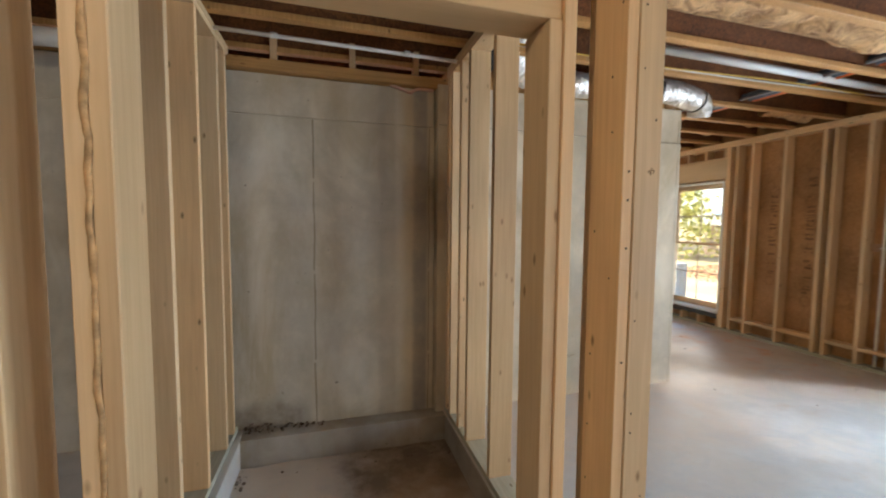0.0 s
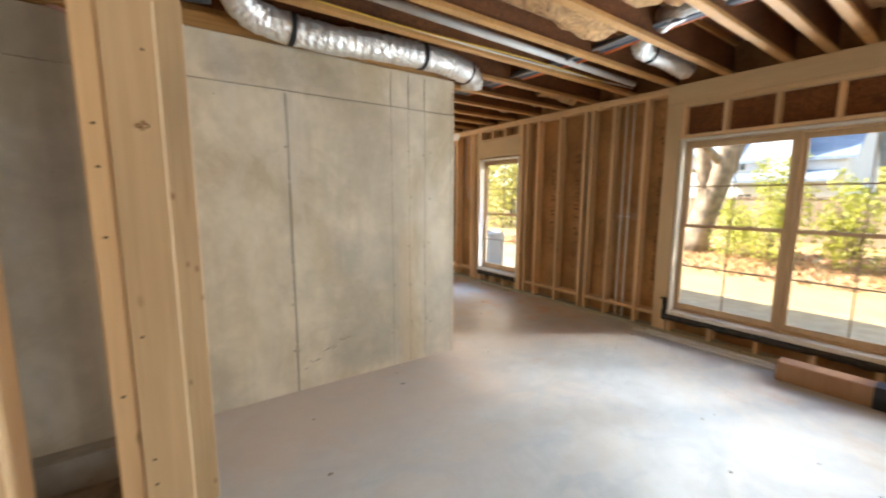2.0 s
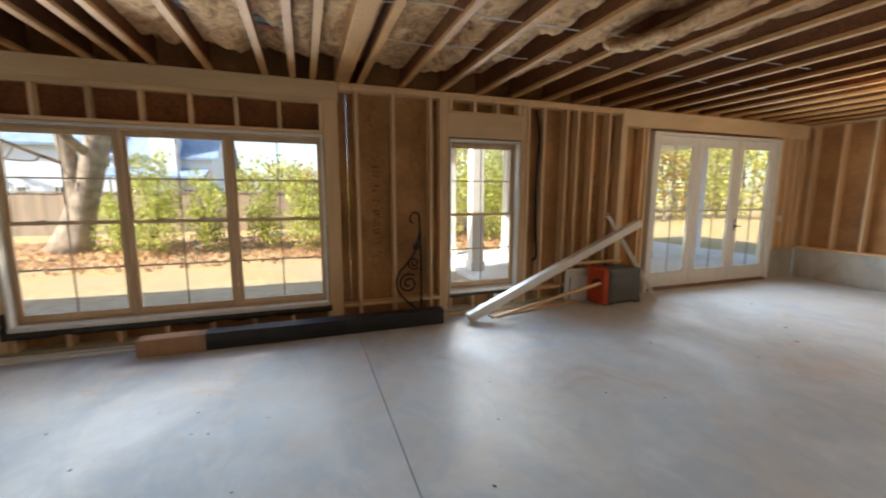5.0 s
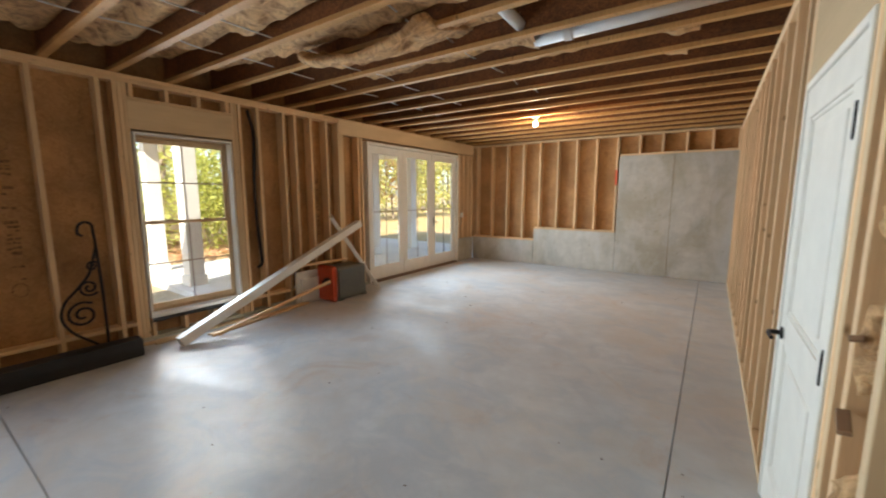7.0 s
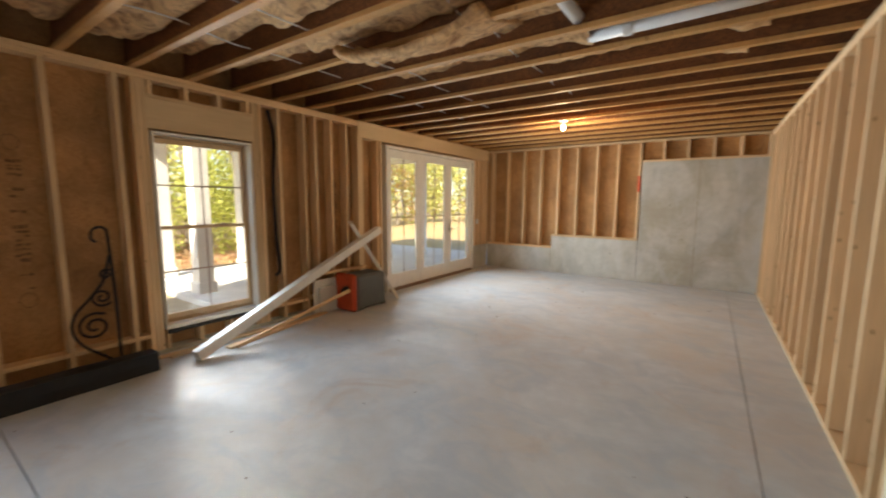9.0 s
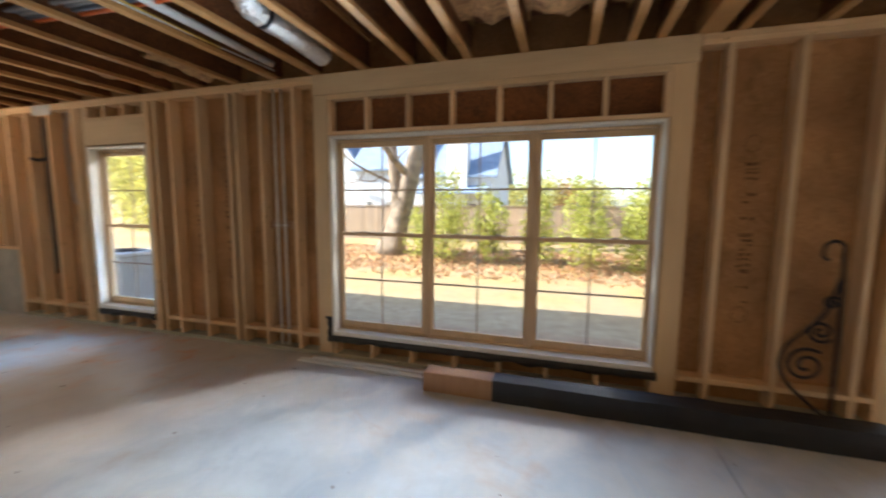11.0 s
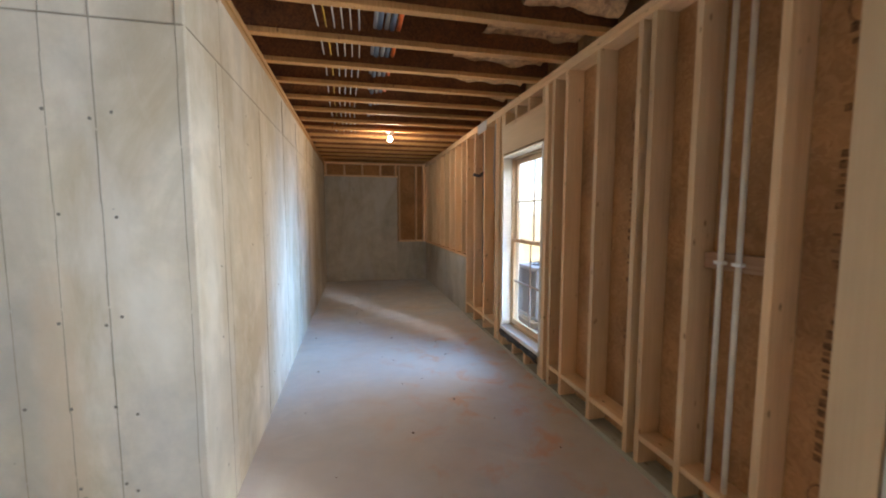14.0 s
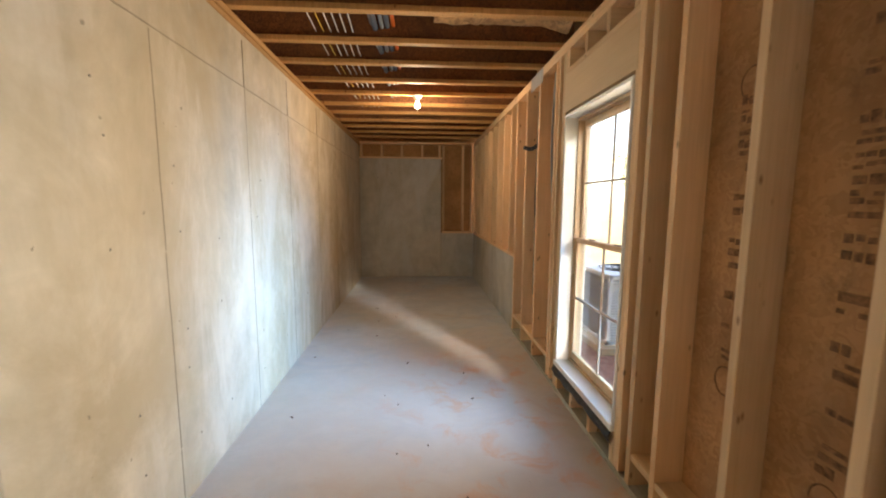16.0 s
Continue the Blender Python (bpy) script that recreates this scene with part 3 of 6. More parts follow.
# ---- concrete walls ----
wall_mid = empty("wall_concrete_middle", "cast concrete wall with form seams and tie holes", "wall", kind="structure")
CT = 2.65
bm = bmesh.new()
box_bm(bm, (0.62, FY, -0.2), (HX, 3.45, 2.3), 0.006)
box_bm(bm, (0.62, FY + 0.003, 2.3), (HX - 0.003, 3.45, CT - 0.04), 0.006)
part("front_wall", bm, FRONT, wall_mid)
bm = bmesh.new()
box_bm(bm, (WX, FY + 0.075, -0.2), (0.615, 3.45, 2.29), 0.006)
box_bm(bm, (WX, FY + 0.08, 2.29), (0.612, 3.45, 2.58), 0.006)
part("back_wall", bm, BANDED, wall_mid, "grey concrete wall with upright dark bands and brown stains")
bm = bmesh.new()
box_bm(bm, (HX - 0.4, 3.452, -0.2), (HX - 0.0005, NY + 0.05, 2.3), 0.004)
box_bm(bm, (HX - 0.4, 3.452, 2.3), (HX - 0.004, NY + 0.05, CT), 0.004)
part("passage_wall", bm, CONC, wall_mid, "pale cast concrete wall")
board("sill_plate", (HX - 0.16, 3.03, CT + 0.002), (HX - 0.006, NY, JZ - 0.041), FLANGE, wall_mid)
board("sill_plate", (HX - 0.16, 3.03, JZ - 0.04), (HX + 0.006, NY, JZ - 0.002), FLANGE, wall_mid)
board("sill_plate", (0.7, FY + 0.04, CT - 0.038), (HX - 0.17, FY + 0.18, JZ - 0.002), FLANGE, wall_mid)
board("sill_plate", (WX, FY + 0.02, 2.585), (0.69, FY + 0.16, 2.66), FLANGE, wall_mid)
for x in (-0.567, -0.025, 0.457):
    board("blocking", (x - 0.022, FY + 0.05, 2.661), (x + 0.022, FY + 0.12, 2.85), STUD, wall_mid)
# proud ridges and dark lines that the forms left
RIDGE = concrete("form_seam", (0.37, 0.315, 0.235))
for x, z1, w in ((1.475, 2.28, 0.015), (2.33, 2.58, 0.0035), (2.50, 2.58, 0.0035), (2.665, 2.58, 0.005), (2.965, 2.5, 0.003)):
    bm = bmesh.new()
    for k in range(18):
        z = z1 * k / 18
        off = 0.006 * noise.noise(Vector((x * 9, z * 4, 1)))
        box_bm(bm, (x - w / 2 + off, FY - 0.0012, z + 0.002 + 0.012 * (k % 5 == 3)), (x + w / 2 + off * 0.6, FY + 0.003, z + z1 / 18 + 0.004))
    part("form_seam", bm, RIDGE, wall_mid)
for x, w in ((-0.31, 0.012), (0.57, 0.008)):
    bm = bmesh.new()
    for k in range(20):
        z = 2.28 * k / 20
        off, thin = 0.008 * noise.noise(Vector((x * 9, z * 4, 5))), w * 0.3 * noise.noise(Vector((z * 7, x, 2)))
        box_bm(bm, (x - w / 2 + off + thin, FY + 0.0735, z + 0.03 * (k % 6 == 4)), (x + w / 2 + off, FY + 0.078, z + 2.28 / 20 + 0.004))
    part("form_seam", bm, RIDGE, wall_mid)
for y, z1 in ((3.36, 2.28), (4.25, 2.28), (5.2, 2.6), (6.08, 2.6), (7.1, 2.6), (8.1, 2.6)):
    bm = bmesh.new()
    for k in range(16):
        z = z1 * k / 16
        off = 0.004 * noise.noise(Vector((y * 9, z * 4, 3)))
        box_bm(bm, (HX - 0.004, y - (0.004 if y < 5 else 0.002) + off, z + 0.002 + 0.015 * (k % 7 == 2)), (HX + 0.001, y + 0.002 + off, z + z1 / 16 + 0.003))
    part("form_seam", bm, RIDGE, wall_mid)
bm = bmesh.new()
for k in range(40):
    x = 0.63 + 2.36 * k / 40
    z = 2.3 + 0.004 * noise.noise(Vector((x * 4, 0, 0)))
    box_bm(bm, (x, FY - 0.0012, z - 0.003), (x + 0.06, FY + 0.006, z + 0.002))
for k in range(90):
    y = 3.02 + 7.3 * k / 90
    z = 2.3 + 0.004 * noise.noise(Vector((y * 4, 0, 0)))
    box_bm(bm, (HX - 0.006, y, z - 0.004), (HX + 0.0012, y + 0.083, z + 0.002))
part("form_ledge", bm, RIDGE, wall_mid)
# tie holes
rng = random.Random(4)
bm = bmesh.new()
for col in (1.47, 2.33, 2.50, 2.665, 2.72):
    for z in (0.35, 0.72, 1.1, 1.5, 1.9):
        if rng.random() < 0.8:
            disc_stack(bm, [(0.006, 0), (0.0075, -0.0025)], 8, (col + rng.uniform(-0.02, 0.02), FY, z + rng.uniform(-0.05, 0.05)), "y")
for y in (3.3, 3.95, 4.4, 4.75, 5.35, 5.8, 6.5):
    for z in (0.3, 0.6, 0.95, 1.35, 1.7, 2.05):
        if rng.random() < 0.75:
            disc_stack(bm, [(0.005, 0), (0.006, 0.002)], 8, (HX, y + rng.uniform(-0.05, 0.05), z + rng.uniform(-0.08, 0.08)), "x")
part("tie_hole", bm, plain("tie_hole", (0.2, 0.17, 0.13), 0.9), wall_mid)["kind"] = "stuff"

wall_north = empty("wall_north", "stepped concrete foundation wall with studs above", "wall", kind="structure")
bm = bmesh.new()
box_bm(bm, (HX - 0.4, NY + 0.055, -0.2), (EXO + 0.1, NY + 0.45, 0.9), 0.004)
box_bm(bm, (HX + 0.002, NY, 0.0), (4.63, NY + 0.3, 2.4), 0.008)
box_bm(bm, (4.632, NY, 0.0), (EX + 0.01, NY + 0.3, 0.9), 0.008)
part("foundation", bm, GREYC, wall_north)
bm = bmesh.new()
box_bm(bm, (HX - 0.4, NY + 0.16, 0.9), (EXO, NY + 0.175, JZ + JD))
part("sheathing", bm, OSB, wall_north)
for x in (3.03, 3.44, 3.84, 4.25, 4.6):
    board("cripple", (x - S / 2, NY + 0.02, 2.44), (x + S / 2, NY + 0.155, JZ - 0.04), STUD, wall_north)
for x in (4.68, 5.08, 5.26):
    board("stud", (x - S / 2, NY + 0.02, 0.94), (x + S / 2, NY + 0.155, JZ - 0.04), STUD, wall_north)
board("sill_plate", (HX, NY + 0.015, 2.402), (4.655, NY + 0.155, 2.438), STUD, wall_north)
board("sill_plate", (4.66, NY + 0.015, 0.902), (EX, NY + 0.155, 0.938), STUD, wall_north)
board("top_plate", (HX, NY + 0.01, JZ - 0.039), (EX, NY + 0.155, JZ - 0.002), STUD, wall_north)

wall_south = empty("wall_south", "stepped concrete foundation wall with studs above", "wall", kind="structure")
bm = bmesh.new()
box_bm(bm, (3.713, SY - 0.3, 0.0), (EX + 0.01, SY, 0.53), 0.008)
box_bm(bm, (1.983, SY - 0.3, 0.0), (3.71, SY, 0.80), 0.008)
box_bm(bm, (-0.2, SY - 0.3, 0.0), (1.98, SY, 2.31), 0.008)
part("foundation", bm, GREYC, wall_south)
bm = bmesh.new()
box_bm(bm, (-0.2, SY - 0.175, 0.5), (EXO, SY - 0.16, JZ + JD))
part("sheathing", bm, OSB, wall_south)
for k in range(9):
    x = 2.03 + 0.395 * k
    if x < 5.25:
        board("stud", (x - S / 2, SY - 0.155, 0.84 if x < 3.7 else 0.57), (x + S / 2, SY - 0.02, JZ - 0.04), STUD, wall_south)
for k in range(5):
    x = 0.1 + 0.385 * k
    board("cripple", (x - S / 2, SY - 0.155, 2.35), (x + S / 2, SY - 0.02, JZ - 0.04), STUD, wall_south)
board("sill_plate", (3.715, SY - 0.155, 0.532), (EX, SY - 0.015, 0.569), STUD, wall_south)
board("sill_plate", (2.0, SY - 0.155, 0.802), (3.71, SY - 0.015, 0.839), STUD, wall_south)
board("sill_plate", (0.08, SY - 0.155, 2.312), (1.98, SY - 0.015, 2.349), STUD, wall_south)
board("top_plate", (0.08, SY - 0.155, JZ - 0.039), (EX, SY - 0.012, JZ - 0.002), STUD, wall_south)
for x in (1.05,):
    bm = bmesh.new()
    box_bm(bm, (x - 0.006, SY - 0.002, 0), (x + 0.006, SY + 0.0035, 2.28), 0.001)
    part("form_seam", bm, RIDGE, wall_south)

# ---- partition with the white door ----
PX0, PX1 = -0.04, 0.10
wall_west = empty("wall_partition", "open spruce stud partition backed with brown board", "wall", kind="structure")
bm = bmesh.new()
box_bm(bm, (PX0 - 0.014, SY, 0.0), (PX0 - 0.002, -3.30, JZ + JD))
box_bm(bm, (PX0 - 0.014, -3.30, 2.07), (PX0 - 0.002, -2.30, JZ + JD))
box_bm(bm, (PX0 - 0.014, -2.30, 0.0), (PX0 - 0.002, -1.999, JZ + JD))
part("backing_board", bm, OSB, wall_west)
y = SY + 0.03
while y < -3.4:
    board("stud", (PX0, y - S / 2, 0.04), (PX1, y + S / 2, JZ - 0.078), STUD, wall_west)
    y += 0.4064
for y in (-3.277, -3.317, -2.313, -2.274, -2.16):
    board("stud", (PX0, y - S / 2 + 0.001, 0.04), (PX1, y + S / 2 - 0.001, JZ - 0.078), STUD, wall_west)
board("end_post", (PX0 - 0.004, -1.998, 0.002), (PX1 - 0.004, -1.955, JZ - 0.001), LVL, wall_west)
board("top_plate", (PX0, SY, JZ - 0.039), (PX1, -2.0, JZ - 0.001), STUD, wall_west)
board("top_plate", (PX0, SY, JZ - 0.077), (PX1, -2.0, JZ - 0.04), STUD, wall_west)
board("bottom_plate", (PX0, SY, 0.001), (PX1 + 0.002, -3.26, 0.039), STUD, wall_west)
board("header", (PX0, -3.257, 2.05), (PX1 - 0.002, -2.334, 2.5), LVL, wall_west)
for y in (-3.18, -2.8, -2.42):
    board("cripple", (PX0, y - S / 2, 2.502), (PX1, y + S / 2, JZ - 0.078), STUD, wall_west)

# walls made up to close the place behind the walk; the west one is unseen
wall_back = empty("wall_back", "brown board walls in the dark behind the partition", "wall", kind="structure")
# brown base cut towards black, so the colour carries this corner's gloom
DARK = osb("darkened_insulation_paper", (0.1, 0.044, 0.022), (0.06, 0.026, 0.014), scale=0.3)
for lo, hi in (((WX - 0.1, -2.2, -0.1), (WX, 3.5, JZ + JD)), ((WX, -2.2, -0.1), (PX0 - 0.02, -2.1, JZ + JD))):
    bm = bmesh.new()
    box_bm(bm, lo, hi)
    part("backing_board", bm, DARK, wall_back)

# ---- framed recess ----
wall_recess = empty("wall_recess", "open spruce stud walls round a recess", "wall", kind="structure")
T0 = JZ - 0.078


def rstud(x0, x1, y0, y1, z0=0.04, z1=T0, name="stud"):
    board(name, (x0, y0, z0), (x1, y1, z1), STUD, wall_recess)


# corner post, door posts, corner studs of the front
rstud(0.600, 0.638, 0.93, 1.07)
rstud(0.640, 0.728, 0.928, 1.07)
rstud(0.645, 0.728, 1.072, 1.16)
rstud(0.365, 0.403, 0.935, 1.07, z1=2.06)
rstud(0.405, 0.443, 0.93, 1.068)
rstud(-0.628, -0.59, 0.935, 1.07, z1=2.06)
rstud(-0.668, -0.63, 0.93, 1.068)
rstud(-0.822, -0.782, 0.93, 1.068)
for x in (-1.2, -1.6, -2.0):
    rstud(x, x + S, 0.93, 1.068)
board("header", (-0.628, 0.94, 2.062), (0.403, 1.066, 2.3), LVL, wall_recess)
for x in (-0.55, -0.2, 0.2):
    rstud(x, x + S, 0.94, 1.066, 2.302, T0, "cripple")
for z in (T0 + 0.001, T0 + 0.04):
    board("top_plate", (WX, 0.93, z), (0.73, 1.07, z + 0.037), STUD, wall_recess)
    board("top_plate", (-0.995, 1.072, z), (-0.855, FY + 0.07, z + 0.037), STUD, wall_recess)
    board("top_plate", (0.69, 1.165, z), (0.83, FY, z + 0.037), STUD, wall_recess)
for y in (1.58, 1.99, 2.39, 2.78, 2.97):
    rstud(-0.995, -0.855, y - S / 2, y + S / 2)
for y in (2.06, 2.47, 2.65, 2.86, 2.95):
    rstud(0.69, 0.83, y - S / 2, y + S / 2)
board("bottom_plate", (-0.995, 1.072, 0.002), (-0.855, FY + 0.07, 0.039), TREATED, wall_recess)
board("bottom_plate", (0.69, 1.165, 0.002), (0.83, FY, 0.039), TREATED, wall_recess)
for x0, x1 in ((WX, -0.59), (0.365, 0.73)):
    board("bottom_plate", (x0, 0.93, 0.002), (x1, 1.015, 0.039), STUD, wall_recess)


# ---- windows and doors ----
def bars_bm(bm, x0, x1, y0, y1, z0, z1, left, right, bottom, top, bevel=0.003):
    """A rectangular frame in the wall's plane."""
    box_bm(bm, (x0, y0, z0), (x1, y1, z0 + bottom), bevel)
    box_bm(bm, (x0, y0, z1 - top), (x1, y1, z1), bevel)
    box_bm(bm, (x0 + 0.0005, y0, z0 + bottom), (x1 - 0.0005, y0 + left, z1 - top), bevel)
    box_bm(bm, (x0 + 0.0005, y1 - right, z0 + bottom), (x1 - 0.0005, y1, z1 - top), bevel)


def pane(parent, x, y0, y1, z0, z1):
    bm = bmesh.new()
    box_bm(bm, (x - 0.002, y0, z0), (x + 0.002, y1, z1))
    ob = part("pane", bm, GLASS, parent)
    ob.visible_shadow = False


def sash(parent, x0, x1, y0, y1, z0, z1, name):
    bm = bmesh.new()
    bars_bm(bm, x0, x1, y0, y1, z0, z1, 0.03, 0.03, 0.062 if name == "lower_sash" else 0.035, 0.035 if name == "lower_sash" else 0.05)
    s = part(name, bm, SASH, parent)
    xm = (x0 + x1) / 2
    zi0, zi1 = z0 + (0.062 if name == "lower_sash" else 0.035), z1 - (0.035 if name == "lower_sash" else 0.05)
    pane(s, xm, y0 + 0.025, y1 - 0.025, zi0 - 0.005, zi1 + 0.005)
    zm, ym = (zi0 + zi1) / 2, (y0 + y1) / 2
    bm = bmesh.new()
    box_bm(bm, (xm - 0.008, y0 + 0.03, zm - 0.0075), (xm + 0.008, y1 - 0.03, zm + 0.0075), 0.002)
    part("muntin", bm, MUNTIN, s)
    bm = bmesh.new()
    box_bm(bm, (xm - 0.007, ym - 0.006, zi0), (xm + 0.007, ym + 0.006, zi1), 0.002)
    part("muntin", bm, MUNTIN, s)


def double_hung(name, hole, units, label):
    y0, y1, z0, z1 = hole
    w = empty(name, label, "window", kind="structure")
    bm = bmesh.new()
    bars_bm(bm, EX - 0.006, EXO + 0.06, y0, y1, z0, z1, 0.022, 0.022, 0.03, 0.022)
    part("window_frame", bm, WHITE, w, "white window jambs")
    bm = bmesh.new()
    box_bm(bm, (EX - 0.02, y0 - 0.001, z0 - 0.012), (EX + 0.088, y1 + 0.001, z0 + 0.0312), 0.004)
    part("window_sill", bm, WHITE, w)
    iy0, iy1 = y0 + 0.022, y1 - 0.022
    n = units
    mul = 0.03
    sw = (iy1 - iy0 - mul * (n - 1)) / n
    zm = (z0 + z1) / 2 + 0.035
    for k in range(n):
        a = iy0 + k * (sw + mul)
        if k:
            bm = bmesh.new()
            box_bm(bm, (EX + 0.085, a - mul, z0 + 0.03), (EXO + 0.04, a, z1 - 0.022), 0.004)
            part("mullion", bm, SASH, w)
        bm = bmesh.new()
        bars_bm(bm, EX + 0.09, EXO + 0.04, a + 0.0015, a + sw - 0.0015, z0 + 0.031, z1 - 0.0235, 0.0115, 0.0115, 0.02, 0.02)
        part("inner_frame", bm, SASH, w)
        sash(w, EX + 0.138, EX + 0.166, a + 0.0135, a + sw - 0.0135, zm - 0.02, z1 - 0.044, "upper_sash")
        sash(w, EX + 0.107, EX + 0.136, a + 0.0135, a + sw - 0.0135, z0 + 0.052, zm + 0.015, "lower_sash")
        bm = bmesh.new()
        for yy in (a + sw * 0.3, a + sw * 0.7):
            box_bm(bm, (EX + 0.104, yy - 0.03, zm + 0.0155), (EX + 0.136, yy + 0.03, zm + 0.027), 0.004)
        part("sash_lock", bm, MUNTIN, w)
    return w


double_hung("window_1", W1, 1, "double-hung window with white jambs and wooden sashes")
double_hung("window_2", TRI, 3, "three-part double-hung window with white jambs")
double_hung("window_3", W3, 1, "double-hung window with white jambs and wooden sashes")

door_1 = empty("door_1", "white three-panel glazed doors, closed", "door", kind="structure")
y0, y1, z0, z1 = FD
bm = bmesh.new()
box_bm(bm, (EX - 0.02, y0, 0.0), (EXO + 0.03, y0 + 0.05, z1), 0.004)
box_bm(bm, (EX - 0.02, y1 - 0.05, 0.0), (EXO + 0.03, y1, z1), 0.004)
box_bm(bm, (EX - 0.02, y0 + 0.0505, z1 - 0.05), (EXO + 0.03, y1 - 0.0505, z1), 0.004)
part("door_frame", bm, WHITE, door_1)
board("threshold", (EX - 0.03, y0 + 0.06, 0.001), (EXO + 0.03, y1 - 0.06, 0.035), plain("bronze_threshold", (0.2, 0.12, 0.07), 0.5), door_1)
pw = (y1 - y0 - 0.1) / 3
for k in range(3):
    a = y0 + 0.05 + k * pw
    bm = bmesh.new()
    bars_bm(bm, EX + 0.03, EX + 0.075, a + 0.003, a + pw - 0.003, 0.04, z1 - 0.054, 0.115, 0.115, 0.24, 0.13, 0.004)
    leaf = part("door_leaf", bm, WHITE, door_1)
    pane(leaf, EX + 0.05, a + 0.11, a + pw - 0.11, 0.27, z1 - 0.18)
    for lo, hi in (((EX + 0.042, a + 0.118, 1.245), (EX + 0.058, a + pw - 0.118, 1.263)), ((EX + 0.043, a + pw / 2 - 0.0055, 0.281), (EX + 0.057, a + pw / 2 + 0.0055, z1 - 0.185))):
        bm = bmesh.new()
        box_bm(bm, lo, hi, 0.002)
        part("muntin", bm, MUNTIN, leaf)
    if k == 0:
        bm = bmesh.new()
        disc_stack(bm, [(0.022, 0), (0.022, -0.01), (0.01, -0.012), (0.01, -0.05)], 14, (EX + 0.03, a + pw - 0.06, 0.98), "x")
        tube_bm(bm, curve_points([(EX - 0.02, a + pw - 0.06, 0.98), (EX - 0.024, a + pw - 0.12, 0.98), (EX - 0.02, a + pw - 0.17, 0.978)], 5), 0.008, 8)
        box_bm(bm, (EX + 0.024, a + pw - 0.075, 0.9), (EX + 0.03, a + pw - 0.045, 1.1), 0.002)
        part("door_handle", bm, IRON, leaf, "black lever handle")

door_2 = empty("door_2", "white two-panel interior door, closed", "door", kind="structure")
bm = bmesh.new()
box_bm(bm, (PX0 - 0.005, -3.257, 0.0), (PX1 + 0.008, -3.227, 2.045), 0.003)
box_bm(bm, (PX0 - 0.005, -2.364, 0.0), (PX1 + 0.008, -2.334, 2.045), 0.003)
box_bm(bm, (PX0 - 0.005, -3.226, 2.012), (PX1 + 0.008, -2.365, 2.045), 0.003)
part("door_frame", bm, DOORWHITE, door_2, "primed white jambs")
bm = bmesh.new()
DY0, DY1, DX0, DX1 = -3.224, -2.367, 0.062, 0.1
bars_bm(bm, DX0, DX1, DY0, DY1, 0.012, 2.009, 0.12, 0.12, 0.22, 0.13, 0.002)
box_bm(bm, (DX0 + 0.001, DY0 + 0.12, 0.86), (DX1 - 0.001, DY1 - 0.12, 1.0), 0.002)
for za, zb in ((0.232, 0.86), (1.0, 1.879)):
    box_bm(bm, (DX0 + 0.01, DY0 + 0.12, za), (DX1 - 0.012, DY1 - 0.12, zb))
    bars_bm(bm, DX0 + 0.008, DX1 - 0.004, DY0 + 0.121, DY1 - 0.121, za + 0.001, zb - 0.001, 0.02, 0.02, 0.02, 0.02, 0.004)
    box_bm(bm, (DX0 + 0.012, DY0 + 0.18, za + 0.06), (DX1 - 0.006, DY1 - 0.18, zb - 0.06), 0.004)
part("door_leaf", bm, DOORWHITE, door_2, "white moulded panel leaf")
for z in (0.25, 1.016, 1.756):
    bm = bmesh.new()
    box_bm(bm, (DX1 + 0.0005, DY1 - 0.042, z - 0.052), (DX1 + 0.005, DY1 + 0.012, z + 0.052), 0.001)
    disc_stack(bm, [(0.006, -0.052), (0.007, -0.05), (0.007, 0.05), (0.006, 0.052)], 8, (DX1 + 0.007, DY1 - 0.002, z))
    part("hinge", bm, IRON, door_2, "black butt hinge")
bm = bmesh.new()
disc_stack(bm, [(0.03, 0), (0.03, 0.008), (0.012, 0.011), (0.011, 0.045)], 16, (DX1, DY0 + 0.07, 0.90), "x")
tube_bm(bm, curve_points([(DX1 + 0.05, DY0 + 0.065, 0.90), (DX1 + 0.055, DY0 + 0.1, 0.90), (DX1 + 0.05, DY0 + 0.17, 0.898)], 5), 0.009, 8)
part("door_handle", bm, IRON, door_2, "black lever handle")


